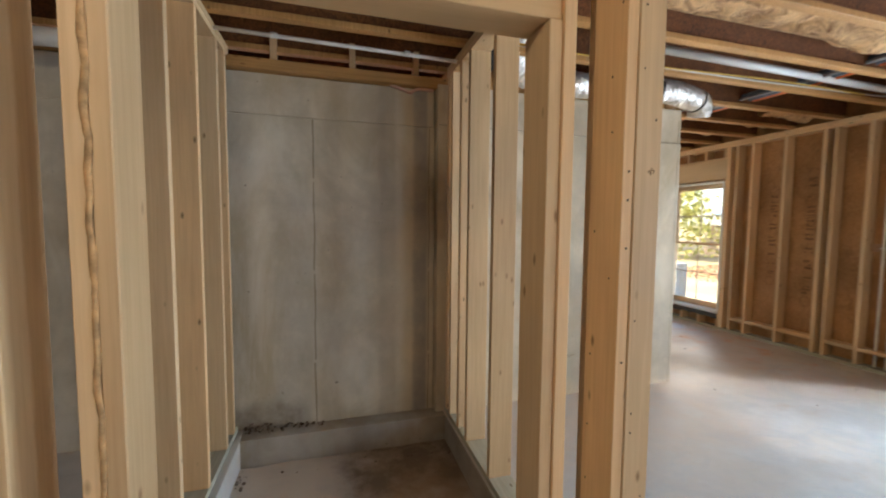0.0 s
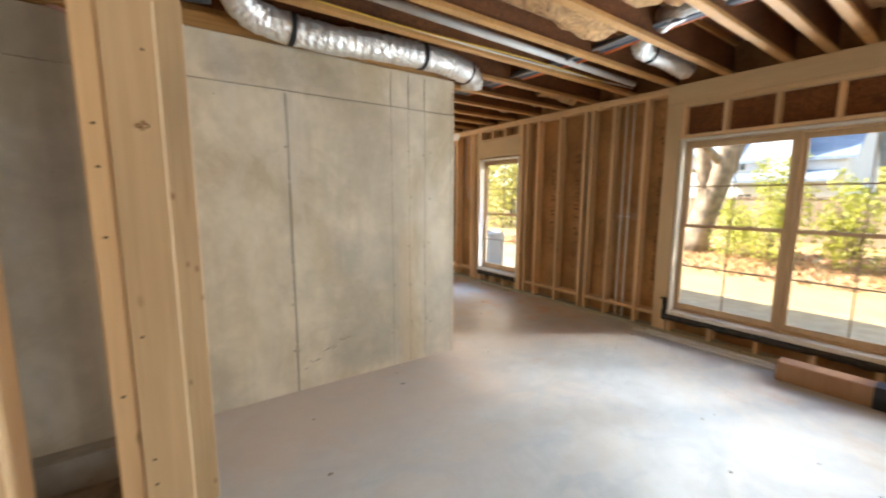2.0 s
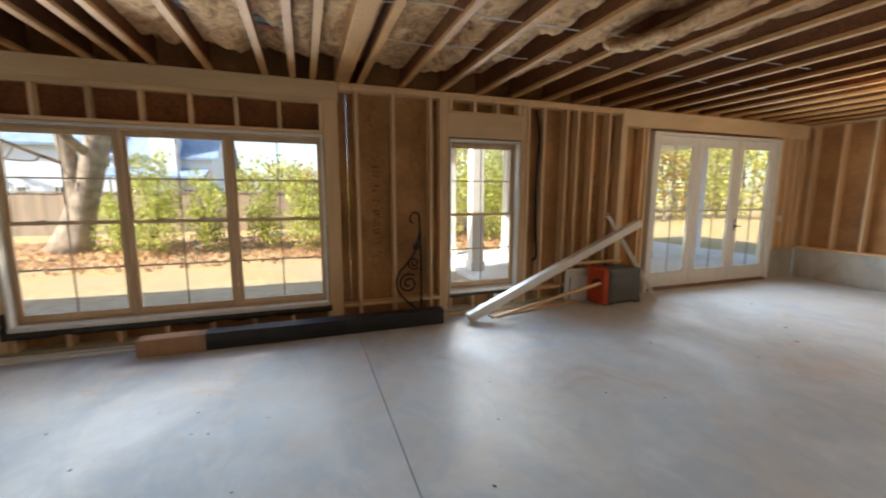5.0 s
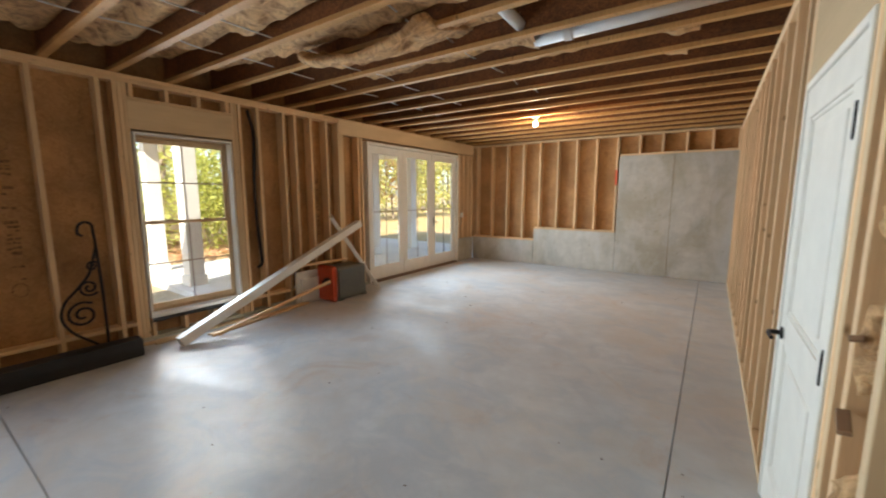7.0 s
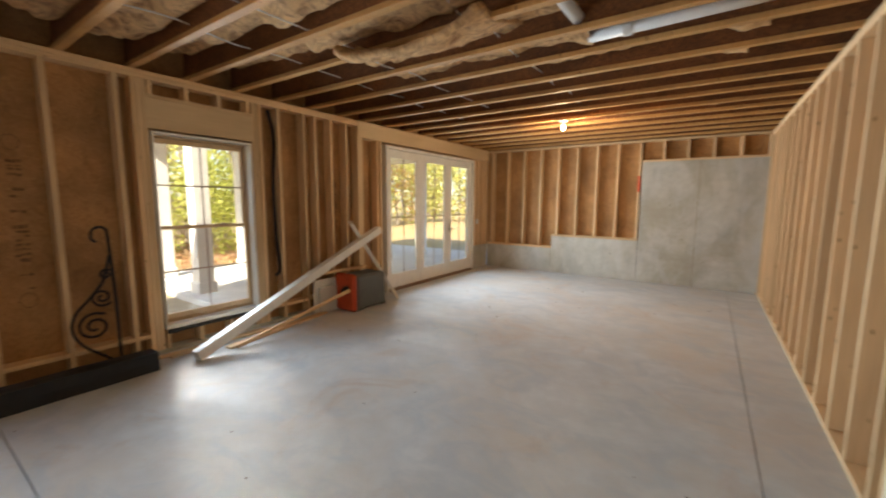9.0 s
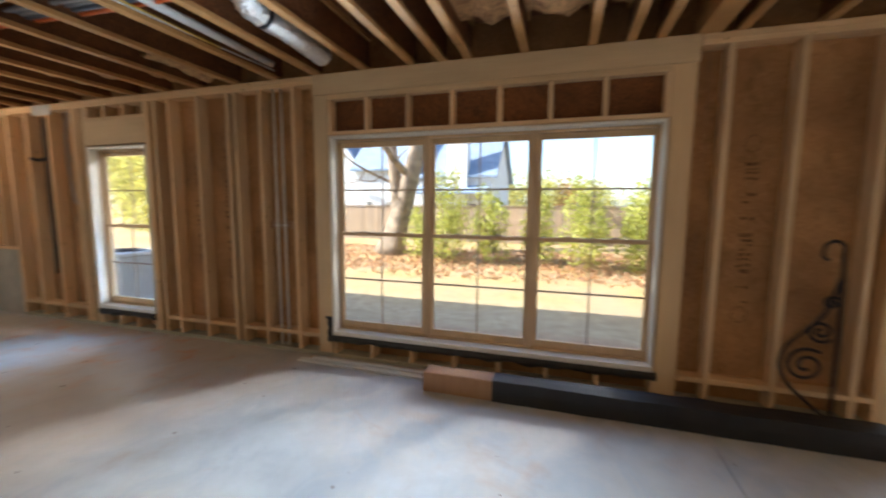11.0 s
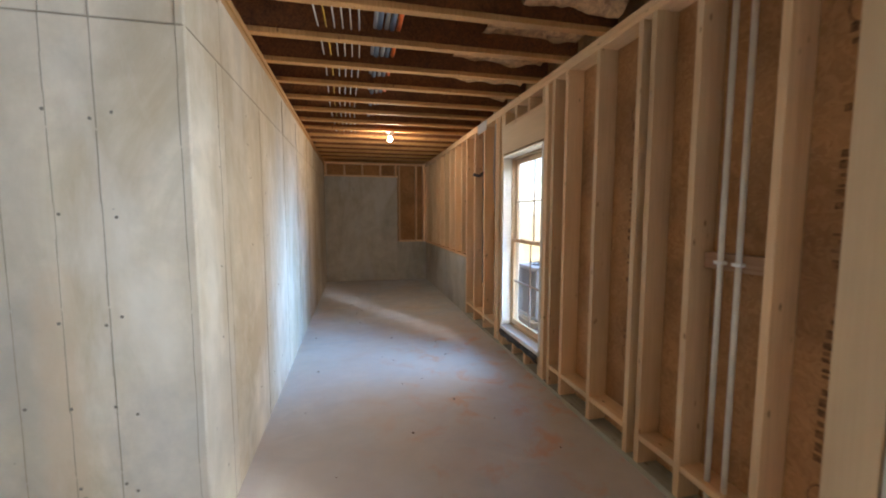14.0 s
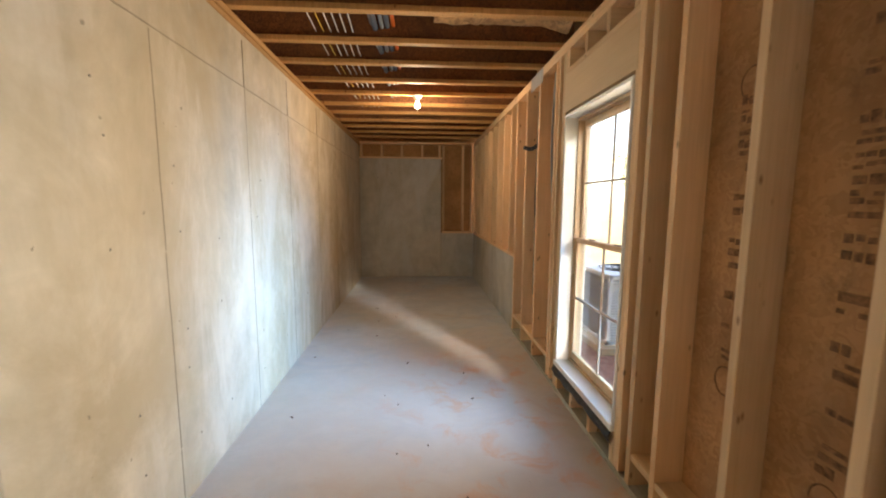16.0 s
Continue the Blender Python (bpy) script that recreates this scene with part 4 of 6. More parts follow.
# ---- outdoors ----
def grass_material():
    m, t, b = material("dormant_lawn")
    v = coords(t, (1, 1, 1), "World")
    n1 = noise_of(t, v, 0.35, 5, 0.6)
    n2 = noise_of(t, v, 6, 6, 0.7)
    c = ramp(t, n2, [(0.3, (0.26, 0.175, 0.07)), (0.6, (0.46, 0.33, 0.13))])
    c = mix(t, ramp(t, n1, [(0.45, (0, 0, 0)), (0.65, (0.7, 0.7, 0.7))]), c, (0.36, 0.27, 0.18))
    # a bed of red-brown mulch along the house, then its shade painted grey-brown
    sep = t.nodes.new("ShaderNodeSeparateXYZ")
    t.links.new(v, sep.inputs[0])
    wob = mix(t, 1.0, ramp(t, scaled(t, sep.outputs[0], 0.1, 0.0), [(0.0, (0, 0, 0)), (1.0, (1, 1, 1))]), ramp(t, n1, [(0.3, (0, 0, 0)), (0.7, (0.12, 0.12, 0.12))]), "ADD")
    shade_strip = ramp(t, n2, [(0.3, (0.27, 0.21, 0.13)), (0.62, (0.46, 0.38, 0.25))])
    mulch = ramp(t, noise_of(t, v, 17, 5, 0.75), [(0.34, (0.14, 0.06, 0.04)), (0.5, (0.3, 0.13, 0.09)), (0.66, (0.46, 0.3, 0.24))])
    c = mix(t, ramp(t, wob, [(0.86, (1, 1, 1)), (1.0, (0, 0, 0))]), c, shade_strip)
    c = mix(t, ramp(t, wob, [(0.7, (1, 1, 1)), (0.8, (0, 0, 0))]), c, mulch)
    t.links.new(c, b.inputs["Base Color"])
    b.inputs["Roughness"].default_value = 0.9
    bump(t, b, n2, 0.6, 0.04)
    return m


LAWN = grass_material()
GZ = -0.2
bm = bmesh.new()
bmesh.ops.create_grid(bm, x_segments=80, y_segments=80, size=1)
for v in bm.verts:
    u, w = v.co.x, v.co.y
    x = EXO + 0.06 + (u + 1) / 2 * (u + 1) / 2 * 900
    y = 1 + math.copysign(abs(w) ** 3 * 900, w)
    rise = min(1, max(0, (x - 12.0) / 6.0)) * 0.35
    v.co = (x, y, GZ + rise + 0.03 * noise.noise(Vector((x * 0.5, y * 0.5, 0))) * min(1, (x - EXO) / 3))
ground = part("ground", bm, LAWN, smooth=True)
tagged(ground, "dormant tan lawn with bare earth", "ground", kind="structure")
bm = bmesh.new()
box_bm(bm, (-600, -700, -0.9), (EXO + 0.06, 700, -0.5))
earth = part("ground_under_house", bm, LAWN)
tagged(earth, "bare earth round the house", "ground", kind="structure")

# the storeys above, unseen, put there to cast the shade on the lawn
upper = empty("upper_storey", "white unseen upper storeys, put there to shade the lawn", "house", kind="structure")
STUCCO = plain("white_stucco", (0.6, 0.6, 0.58), 0.8, var=0.08, scale=3)
bm = bmesh.new()
box_bm(bm, (-8.0, SY - 0.3, JZ + JD + 0.04), (EXO + 0.12, NY + 0.5, 6.2))
part("wall", bm, STUCCO, upper)
bm = bmesh.new()
vs = [bm.verts.new(p) for p in ((-8.6, SY - 0.8, 6.2), (6.0, SY - 0.8, 6.2), (6.0, NY + 1, 6.2), (-8.6, NY + 1, 6.2), (-1.5, SY + 3, 9.0), (-1.5, NY - 3, 9.0))]
for f in ((0, 3, 2, 1), (0, 1, 4), (1, 2, 5, 4), (2, 3, 5), (3, 0, 4, 5)):
    bm.faces.new([vs[i] for i in f])
part("roof", bm, plain("slate_roof", (0.1, 0.12, 0.15), 0.7, var=0.2), upper)

# porch slab and columns
porch = part("porch_slab", (lambda b: (box_bm(b, (EXO + 0.07, -12.0, -0.4), (10.9, -3.72, -0.1), 0.01), b)[1])(bmesh.new()), concrete("porch_concrete", (0.66, 0.63, 0.58), wall=False, rough=0.8))
tagged(porch, "pale concrete porch slab", "pavement", kind="structure")


def column(x, y):
    c = empty("porch_column", "square white porch column on the slab", "column", "porch columns", at=(x, y, -0.1))
    bm = bmesh.new()
    box_bm(bm, (-0.13, -0.13, 0.0), (0.13, 0.13, 3.0), 0.006)
    part("shaft", bm, WHITE, c)
    bm = bmesh.new()
    box_bm(bm, (-0.16, -0.16, 0.0005), (0.16, 0.16, 0.2), 0.012)
    part("base", bm, WHITE, c)
    return c


col = column(8.25, -4.04)
for x, y in ((10.4, -4.25), (10.4, -6.0), (8.25, -8.75), (8.25, -10.4)):
    copy_thing(col, pose(x, y, -0.1))
bm = bmesh.new()
box_bm(bm, (EXO + 0.13, -12.0, 2.9), (10.9, -3.6, 3.15), 0.01)
tagged(part("porch_roof", bm, WHITE), "white porch roof over the slab", "roof", kind="structure")


# ---- trees, shrubs, neighbours ----
def leaves(points, size, seed, aspect=0.55):
    """Leaf blades scattered at the given points, each its own small folded quad."""
    r = np.random.RandomState(seed)
    pts = np.asarray(points)
    n = len(pts)
    a = r.normal(size=(n, 3))
    a /= np.linalg.norm(a, axis=1)[:, None]
    b = np.cross(a, r.normal(size=(n, 3)))
    b /= np.linalg.norm(b, axis=1)[:, None]
    s = size * r.uniform(0.6, 1.4, (n, 1))
    v = np.stack([pts - a * s, pts + b * s * aspect, pts + a * s, pts - b * s * aspect], 1).reshape(-1, 3)
    f = np.arange(4 * n).reshape(-1, 4)
    me = bpy.data.meshes.new("crown")
    me.from_pydata(v.tolist(), [], f.tolist())
    return me


# leaf colours lifted well above real leaves to carry the bright haze
SHRUB = foliage("shrub_leaves", (0.5, 0.5, 0.11), (0.27, 0.3, 0.07))
WOODS = foliage("woodland_leaves", (0.56, 0.52, 0.15), (0.33, 0.33, 0.1))
AUTUMN = foliage("brown_leaves", (0.5, 0.3, 0.11), (0.3, 0.17, 0.07))
BARK = plain("pale_bark", (0.27, 0.21, 0.15), 0.9, var=0.5, scale=4, bumpy=0.8)


def cloud(n, clumps, seed):
    r = np.random.RandomState(seed)
    out = []
    for cx, cy, cz, rad in clumps:
        k = int(n * rad * rad)
        d = r.normal(size=(k, 3))
        d /= np.linalg.norm(d, axis=1)[:, None]
        d *= (r.uniform(0.25, 1, (k, 1)) ** 0.5) * rad * np.array([1, 1, 1.15])
        out.append(d + np.array([cx, cy, cz]))
    return np.concatenate(out)


def shrub(x, y, h, w, seed, z=0.05):
    h, w = h * 1.18, w * 1.08
    s = empty("evergreen_shrub", "bushy yellow-green evergreen shrub on the bank", "shrub", "shrubs on the bank", at=(x, y, z))
    r = random.Random(seed)
    bm = bmesh.new()
    for k in range(5):
        a = r.uniform(0, 6.28)
        tip = Vector((math.cos(a) * w * 0.35, math.sin(a) * w * 0.35, h * r.uniform(0.6, 0.9)))
        pts = curve_points([(0, 0, 0), tip * 0.5 + Vector((0, 0, 0.1)), tip], 5)
        tube_bm(bm, pts, lambda i, a, n=len(pts): 0.03 * (1 - 0.8 * i / n), 6)
    part("stem", bm, BARK, s)
    clumps = [(r.uniform(-0.3, 0.3) * w, r.uniform(-0.3, 0.3) * w, h * (0.16 + 0.74 * k / 15), w * (0.42 - 0.24 * k / 15) * r.uniform(0.7, 1.15)) for k in range(16)]
    me = leaves(cloud(1000, clumps, seed), 0.05, seed)
    me.materials.append(SHRUB)
    c = new("crown", me)
    c.parent = s
    return s


shrub(13.2, 3.25, 2.35, 1.3, 1)
shrub(13.6, 4.2, 1.3, 0.9, 2)
shrub(13.0, 1.75, 1.75, 1.1, 3)
shrub(13.4, 0.5, 1.6, 0.9, 4)
shrub(12.8, -0.55, 2.05, 1.2, 5)
shrub(13.2, -2.4, 2.0, 1.5, 6)
shrub(14.2, -4.6, 3.0, 2.0, 7)
shrub(13.2, -6.6, 2.6, 2.0, 8)


def tree(name, x, y, z, h, r0, lean, seed, crown=None, label="", bark=BARK):
    t = empty(name, label, "tree", at=(x, y, z))
    r = random.Random(seed)
    bm = bmesh.new()
    line = curve_points([(0, 0, -0.1), (lean[0] * 0.3, lean[1] * 0.3, h * 0.3), (lean[0] * 0.6 + 0.1, lean[1] * 0.6, h * 0.6), (lean[0], lean[1], h)], 9)
    n = len(line)
    tube_bm(bm, line, lambda i, a: r0 * ((1 - 0.72 * i / n) + 0.55 * math.exp(-i * 0.9)) * (1 + 0.09 * math.sin(3 * a + i * 0.4) + 0.05 * math.sin(7 * a)), 16)
    part("trunk", bm, bark, t, smooth=True)
    for k in range(7):
        p = line[int(n * (0.28 + 0.6 * k / 7))]
        a = r.uniform(0, 6.28)
        L = h * r.uniform(0.2, 0.34)
        pts = curve_points([p, p + Vector((math.cos(a) * L * 0.45, math.sin(a) * L * 0.45, L * 0.35)), p + Vector((math.cos(a) * L * 0.8, math.sin(a) * L * 0.8, L))], 6)
        bm = bmesh.new()
        tube_bm(bm, pts, lambda i, a, m=len(pts): r0 * 0.36 * (1 - 0.85 * i / m), 8)
        for q in range(4):
            b0 = pts[3 + 3 * q]
            e = b0 + Vector((r.uniform(-1, 1), r.uniform(-1, 1), r.uniform(0.1, 0.9))) * L * 0.35
            tw = curve_points([b0, (b0 + e) / 2 + Vector((0, 0, 0.06)), e], 3)
            tube_bm(bm, tw, lambda i, a, m=len(tw): r0 * 0.1 * (1 - 0.85 * i / m), 5)
        part("limb", bm, bark, t, smooth=True)
    if crown:
        mat, clumps, dens, size = crown
        me = leaves(cloud(dens, clumps, seed), size, seed)
        me.materials.append(mat)
        c = new("crown", me)
        c.parent = t
    return t


big = tree("shade_tree", 14.0, 5.38, 0.0, 10.5, 0.36, (0.3, -2.8), 11, label="big pale-barked forked tree, bare of leaves")
for pts, r0 in (([(0.02, -0.28, 1.3), (0.0, -0.18, 2.1), (0.05, -0.05, 3.2), (0.2, 0.15, 4.8), (0.5, 0.6, 7.0), (0.6, 0.8, 8.6)], 0.235),
                ([(0.0, 0.0, 2.3), (-0.5, 0.5, 2.6), (-1.0, 1.0, 3.0), (-1.3, 1.3, 3.6)], 0.05),
                ([(-0.3, 0.3, 2.45), (-0.7, 0.3, 2.3), (-1.2, 0.9, 2.35)], 0.03),
                ([(-0.6, 0.6, 2.7), (-0.8, 0.8, 2.3), (-1.1, 1.5, 2.2)], 0.025)):
    bm = bmesh.new()
    line = curve_points(pts, 7)
    tube_bm(bm, line, lambda i, a, m=len(line), q=r0: q * (1 - 0.7 * i / m) * (1 + 0.09 * math.sin(3 * a + i * 0.4)), 12)
    part("limb", bm, BARK, big, smooth=True)
rt = random.Random(8)
for k in range(16):
    y = -44 + 3.6 * k + rt.uniform(-1, 1)
    x = rt.uniform(20, 30) if y < -5 else rt.uniform(44, 54)
    h = rt.uniform(8, 12) if y < -5 else rt.uniform(3.5, 5.5)
    cl = [(rt.uniform(-1.8, 1.8), rt.uniform(-1.8, 1.8), h * rt.uniform(0.18, 1.0), rt.uniform(0.9, 1.7)) for _ in range(16)]
    tree("woodland_tree", x, y, 0.1, h, 0.2, (rt.uniform(-0.5, 0.5), rt.uniform(-0.5, 0.5)), 30 + k, (AUTUMN if k % 5 == 2 else WOODS, cl, 55, 0.17), "leafy woodland tree in yellow-green leaf")
for k in range(14):
    y = -30 + 2.1 * k
    h = rt.uniform(3.5, 5.5)
    x = rt.uniform(15.5, 18.0)
    cl = [(rt.uniform(-1.1, 1.1), rt.uniform(-1.1, 1.1), h * rt.uniform(0.1, 1.0), rt.uniform(0.6, 1.05)) for _ in range(14)]
    if y < -3.5:
        tree("young_tree", x, y, 0.1, h, 0.07, (rt.uniform(-0.3, 0.3), rt.uniform(-0.3, 0.3)), 90 + k, (AUTUMN if k % 4 == 1 else WOODS, cl, 130, 0.11), "young tree in yellow-green leaf beyond the porch")
for k in range(6):
    y = 13.0 + 2.2 * k
    h = rt.uniform(4, 6)
    cl = [(rt.uniform(-1.1, 1.1), rt.uniform(-1.1, 1.1), h * rt.uniform(0.1, 1.0), rt.uniform(0.7, 1.1)) for _ in range(14)]
    tree("young_tree", 9.0 + 0.45 * y + rt.uniform(-1, 1), y + 2, 0.1, h, 0.08, (0.2, 0.2), 120 + k, (WOODS, cl, 120, 0.12), "young tree in yellow-green leaf beyond the lawn")
for k in range(9):
    y = 14 + 4.5 * k
    h = rt.uniform(8, 12)
    cl = [(rt.uniform(-1.8, 1.8), rt.uniform(-1.8, 1.8), h * rt.uniform(0.25, 1.0), rt.uniform(0.9, 1.7)) for _ in range(14)]
    tree("woodland_tree", 16 + 0.4 * y + rt.uniform(-3, 3), y + 8, 0.1, h, 0.2, (0.3, 0.2), 60 + k, (WOODS, cl, 45, 0.18), "leafy woodland tree in yellow-green leaf")

# fallen leaves on the bank
r = np.random.RandomState(5)
pts = np.stack([r.uniform(10.8, 15.5, 9000), r.uniform(-9, 12, 9000), np.zeros(9000)], 1)
keep = r.uniform(size=9000) < np.clip((pts[:, 0] - 10.6) / 1.6, 0, 1)
pts = pts[keep]
pts[:, 2] = GZ + np.clip((pts[:, 0] - 12) / 6, 0, 1) * 0.35 + 0.035
me = leaves(pts, 0.065, 9, 0.7)
me.materials.append(foliage("leaf_litter", (0.58, 0.36, 0.2), (0.38, 0.23, 0.13)))
tagged(new("leaf_litter", me), "drift of fallen orange-brown leaves under the shrubs", "leaves", kind="stuff")

# timber fence
FENCE = lumber("fence_board", (0.44, 0.36, 0.28), (0.34, 0.27, 0.2))
fence = empty("fence", "tall tan timber board fence", "fence", at=(17.4, 0, 0))
for k in range(150):
    y = -8 + 0.153 * k
    board("slat", (17.4, y, 0.1), (17.42, y + 0.147, 1.52 + 0.01 * math.sin(k * 3.3)), FENCE, fence)
for k in range(10):
    y = -8 + 2.45 * k
    board("post", (17.425, y, 0.0), (17.52, y + 0.09, 1.5), FENCE, fence)
for z in (0.4, 1.25):
    board("rail", (17.422, -8, z), (17.46, 15, z + 0.09), FENCE, fence)
board("cap", (17.36, -8, 1.535), (17.5, 15, 1.575), FENCE, fence)

# neighbouring house
# haze and sky glare are put into the slate, bluish shade into the siding
SLATE = plain("hazed_blue_slate", (0.21, 0.27, 0.36), 0.85, var=0.22, scale=2.5, bumpy=0.4)
HW = plain("white_siding", (0.66, 0.68, 0.7), 0.75, var=0.05, scale=1.0)
DGLASS = plain("dark_window", (0.05, 0.06, 0.08), 0.1, var=0.2)


def gable_house(x0, x1, y0, y1, eave, ridge, label, along="y"):
    h = empty("neighbour_house", label, "house", at=(x0, y0, 0))
    bm = bmesh.new()
    L, W = x1 - x0, y1 - y0
    if along == "y":
        prof = [(0, 0), (L, 0), (L, eave), (L / 2, ridge - 0.12), (0, eave)]
        rings = [[bm.verts.new((a, yy, b)) for a, b in prof] for yy in (0, W)]
    else:
        prof = [(0, 0), (W, 0), (W, eave), (W / 2, ridge - 0.12), (0, eave)]
        rings = [[bm.verts.new((xx, a, b)) for a, b in prof] for xx in (0, L)]
    for k in range(5):
        bm.faces.new((rings[0][k], rings[0][(k + 1) % 5], rings[1][(k + 1) % 5], rings[1][k]))
    bm.faces.new(rings[0][::-1])
    bm.faces.new(rings[1])
    bmesh.ops.recalc_face_normals(bm, faces=bm.faces)
    part("wall", bm, HW, h)
    bm = bmesh.new()
    o = 0.35
    for sgn in (0, 1):
        span = L if along == "y" else W
        run = W if along == "y" else L
        dz = (ridge - eave) / (span / 2) * o
        e = -o if sgn == 0 else span + o
        quad = [(e, -o, eave - dz), (span / 2, -o, ridge), (span / 2, run + o, ridge), (e, run + o, eave - dz)]
        lo = [bm.verts.new((a, b, c) if along == "y" else (b, a, c)) for a, b, c in quad]
        hi = [bm.verts.new((a, b, c + 0.16) if along == "y" else (b, a, c + 0.16)) for a, b, c in quad]
        bm.faces.new(lo)
        bm.faces.new(hi[::-1])
        for k in range(4):
            bm.faces.new((lo[k], lo[(k + 1) % 4], hi[(k + 1) % 4], hi[k]))
    bmesh.ops.recalc_face_normals(bm, faces=bm.faces)
    part("roof", bm, SLATE, h)
    return h


def house_window(h, y, z, w, hh, x=-0.03):
    bm = bmesh.new()
    bars_bm(bm, x, x + 0.06, y, y + w, z, z + hh, 0.07, 0.07, 0.09, 0.07)
    box_bm(bm, (x + 0.01, y + w / 2 - 0.02, z + 0.09), (x + 0.04, y + w / 2 + 0.02, z + hh - 0.07))
    wob = part("window", bm, WHITE, h)
    bm = bmesh.new()
    box_bm(bm, (x + 0.02, y + 0.06, z + 0.08), (x + 0.035, y + w - 0.06, z + hh - 0.06))
    part("pane", bm, DGLASS, wob)


h1 = gable_house(28, 37, 9.7, 14.7, 4.35, 8.6, "white neighbouring house with a blue slate roof")
for y in (0.6, 2.0, 3.6):
    house_window(h1, y, 0.9, 0.5, 1.0)
h2 = gable_house(28, 36, 4.5, 9.6, 3.75, 7.2, "white wing of the neighbouring house with a blue slate roof")
for y in (1.0, 2.3, 3.7):
    house_window(h2, y, 0.6, 0.8, 1.2)
house_window(h2, 4.1, 3.0, 0.7, 0.9)
bm = bmesh.new()
box_bm(bm, (-0.5, 1.6, 0.0), (0.5, 2.95, 8.6), 0.02)
part("chimney", bm, HW, h2)
bm = bmesh.new()
lean_to = [[bm.verts.new((a, yy, c)) for a, c in ((-1.3, 2.35), (0.0, 2.85), (0.0, 2.97), (-1.3, 2.47))] for yy in (0.2, 5.2)]
for k in range(4):
    bm.faces.new((lean_to[0][k], lean_to[0][(k + 1) % 4], lean_to[1][(k + 1) % 4], lean_to[1][k]))
bm.faces.new(lean_to[0][::-1])
bm.faces.new(lean_to[1])
bmesh.ops.recalc_face_normals(bm, faces=bm.faces)
part("lean_to_roof", bm, SLATE, h2)
h4 = gable_house(29, 38, 14.9, 22.0, 4.6, 9.5, "white gabled wing of the neighbouring house", along="x")
for y in (1.5, 4.5):
    house_window(h4, y, 0.9, 0.7, 1.2)
h3 = gable_house(44, 53, 26, 36, 3.0, 6.0, "distant white house with a dark roof")
for y in (1.5, 5, 8):
    house_window(h3, y, 0.9, 1.0, 1.4)


# condensing unit beyond the passage window
ac = empty("condensing_unit", "grey outdoor condensing unit on a pad", "air conditioner", at=(6.75, 7.0, GZ))
ACG = plain("grey_sheet_metal", (0.72, 0.76, 0.8), 0.5, 0.1)
bm = bmesh.new()
box_bm(bm, (-0.5, -0.5, 0), (0.5, 0.5, 0.09), 0.01)
part("pad", bm, CONC, ac)
bm = bmesh.new()
for sx in (-0.4, 0.36):
    for sy in (-0.4, 0.36):
        box_bm(bm, (sx, sy, 0.09), (sx + 0.04, sy + 0.04, 0.92), 0.004)
box_bm(bm, (-0.4, -0.4, 0.09), (0.4, 0.4, 0.14), 0.004)
box_bm(bm, (-0.4, -0.4, 0.86), (0.4, 0.4, 0.92), 0.01)
part("casing", bm, ACG, ac)
for k in range(22):
    bm = bmesh.new()
    bars_bm(bm, -0.385, 0.385, -0.385, 0.385, 0.145 + k * 0.032, 0.165 + k * 0.032, 0.01, 0.01, 0.003, 0.003, 0)
    part("louvre", bm, ACG, ac)
bm = bmesh.new()
box_bm(bm, (-0.35, -0.35, 0.142), (0.35, 0.35, 0.855))
part("coil", bm, plain("coil_fins", (0.32, 0.34, 0.36), 0.6), ac)
bm = bmesh.new()
for rr in (0.1, 0.17, 0.24, 0.31):
    ring = [Vector((rr * math.cos(a), rr * math.sin(a), 0.935)) for a in [2 * math.pi * k / 24 for k in range(25)]]
    tube_bm(bm, ring, 0.006, 5)
disc_stack(bm, [(0.08, 0.92), (0.08, 0.94), (0.06, 0.945)], 16)
part("fan_guard", bm, BLACK, ac)

# ---- things on the floor ----
timber = empty("wrapped_timber", "long square timber, half wrapped in black sheeting, on the slab", "timber", at=(4.95, -0.6, 0))
bm = bmesh.new()
box_bm(bm, (-0.07, 0.9, 0.001), (0.09, 1.5, 0.165), 0.006)
ob = part("bare_end", bm, CARTON, timber)
bm = bmesh.new()
segs = 40
ringlist = []
for k in range(segs + 1):
    y = 0.93 - 2.46 * k / segs
    ring = []
    for a, b in ((-0.075, 0.001), (0.0, 0.0005), (0.097, 0.001), (0.099, 0.09), (0.096, 0.169), (0.01, 0.173), (-0.074, 0.17), (-0.079, 0.09)):
        j = 0.005 * noise.noise(Vector((a * 20, y * 5, b * 20)))
        ring.append(bm.verts.new((a + j, y, max(0.0005, b + (j if b > 0.05 else 0)))))
    ringlist.append(ring)
for a, b in zip(ringlist, ringlist[1:]):
    for k in range(8):
        bm.faces.new((a[k], a[(k + 1) % 8], b[(k + 1) % 8], b[k]))
bm.faces.new(ringlist[0])
bm.faces.new(ringlist[-1][::-1])
bmesh.ops.recalc_face_normals(bm, faces=bm.faces)
part("black_wrap", bm, BLACK, timber, "wrinkled black sheeting")

trim = [((5.12, 2.28, 0.0), (5.09, 0.2, 0.0), 0.07), ((5.20, 2.2, 0.0), (5.22, -0.6, 0.0), 0.06), ((5.16, 2.15, 0.021), (5.14, 0.4, 0.021), 0.05), ((5.18, -2.2, 0.0), (5.12, -3.6, 0.0), 0.07), ((5.24, 0.7, 0.0), (5.22, -1.6, 0.0), 0.05), ((5.10, -2.3, 0.0), (5.2, -3.3, 0.0), 0.05)]
for k, (a, b, w) in enumerate(trim):
    ob = board_between("trim_board", (a[0], a[1], a[2] + 0.0105), (b[0], b[1], b[2] + 0.0105), w, 0.019, LVL if k % 2 else PVC, None)
    tagged(ob, "thin pale trim board lying along the wall", "trim board", "loose trim boards")

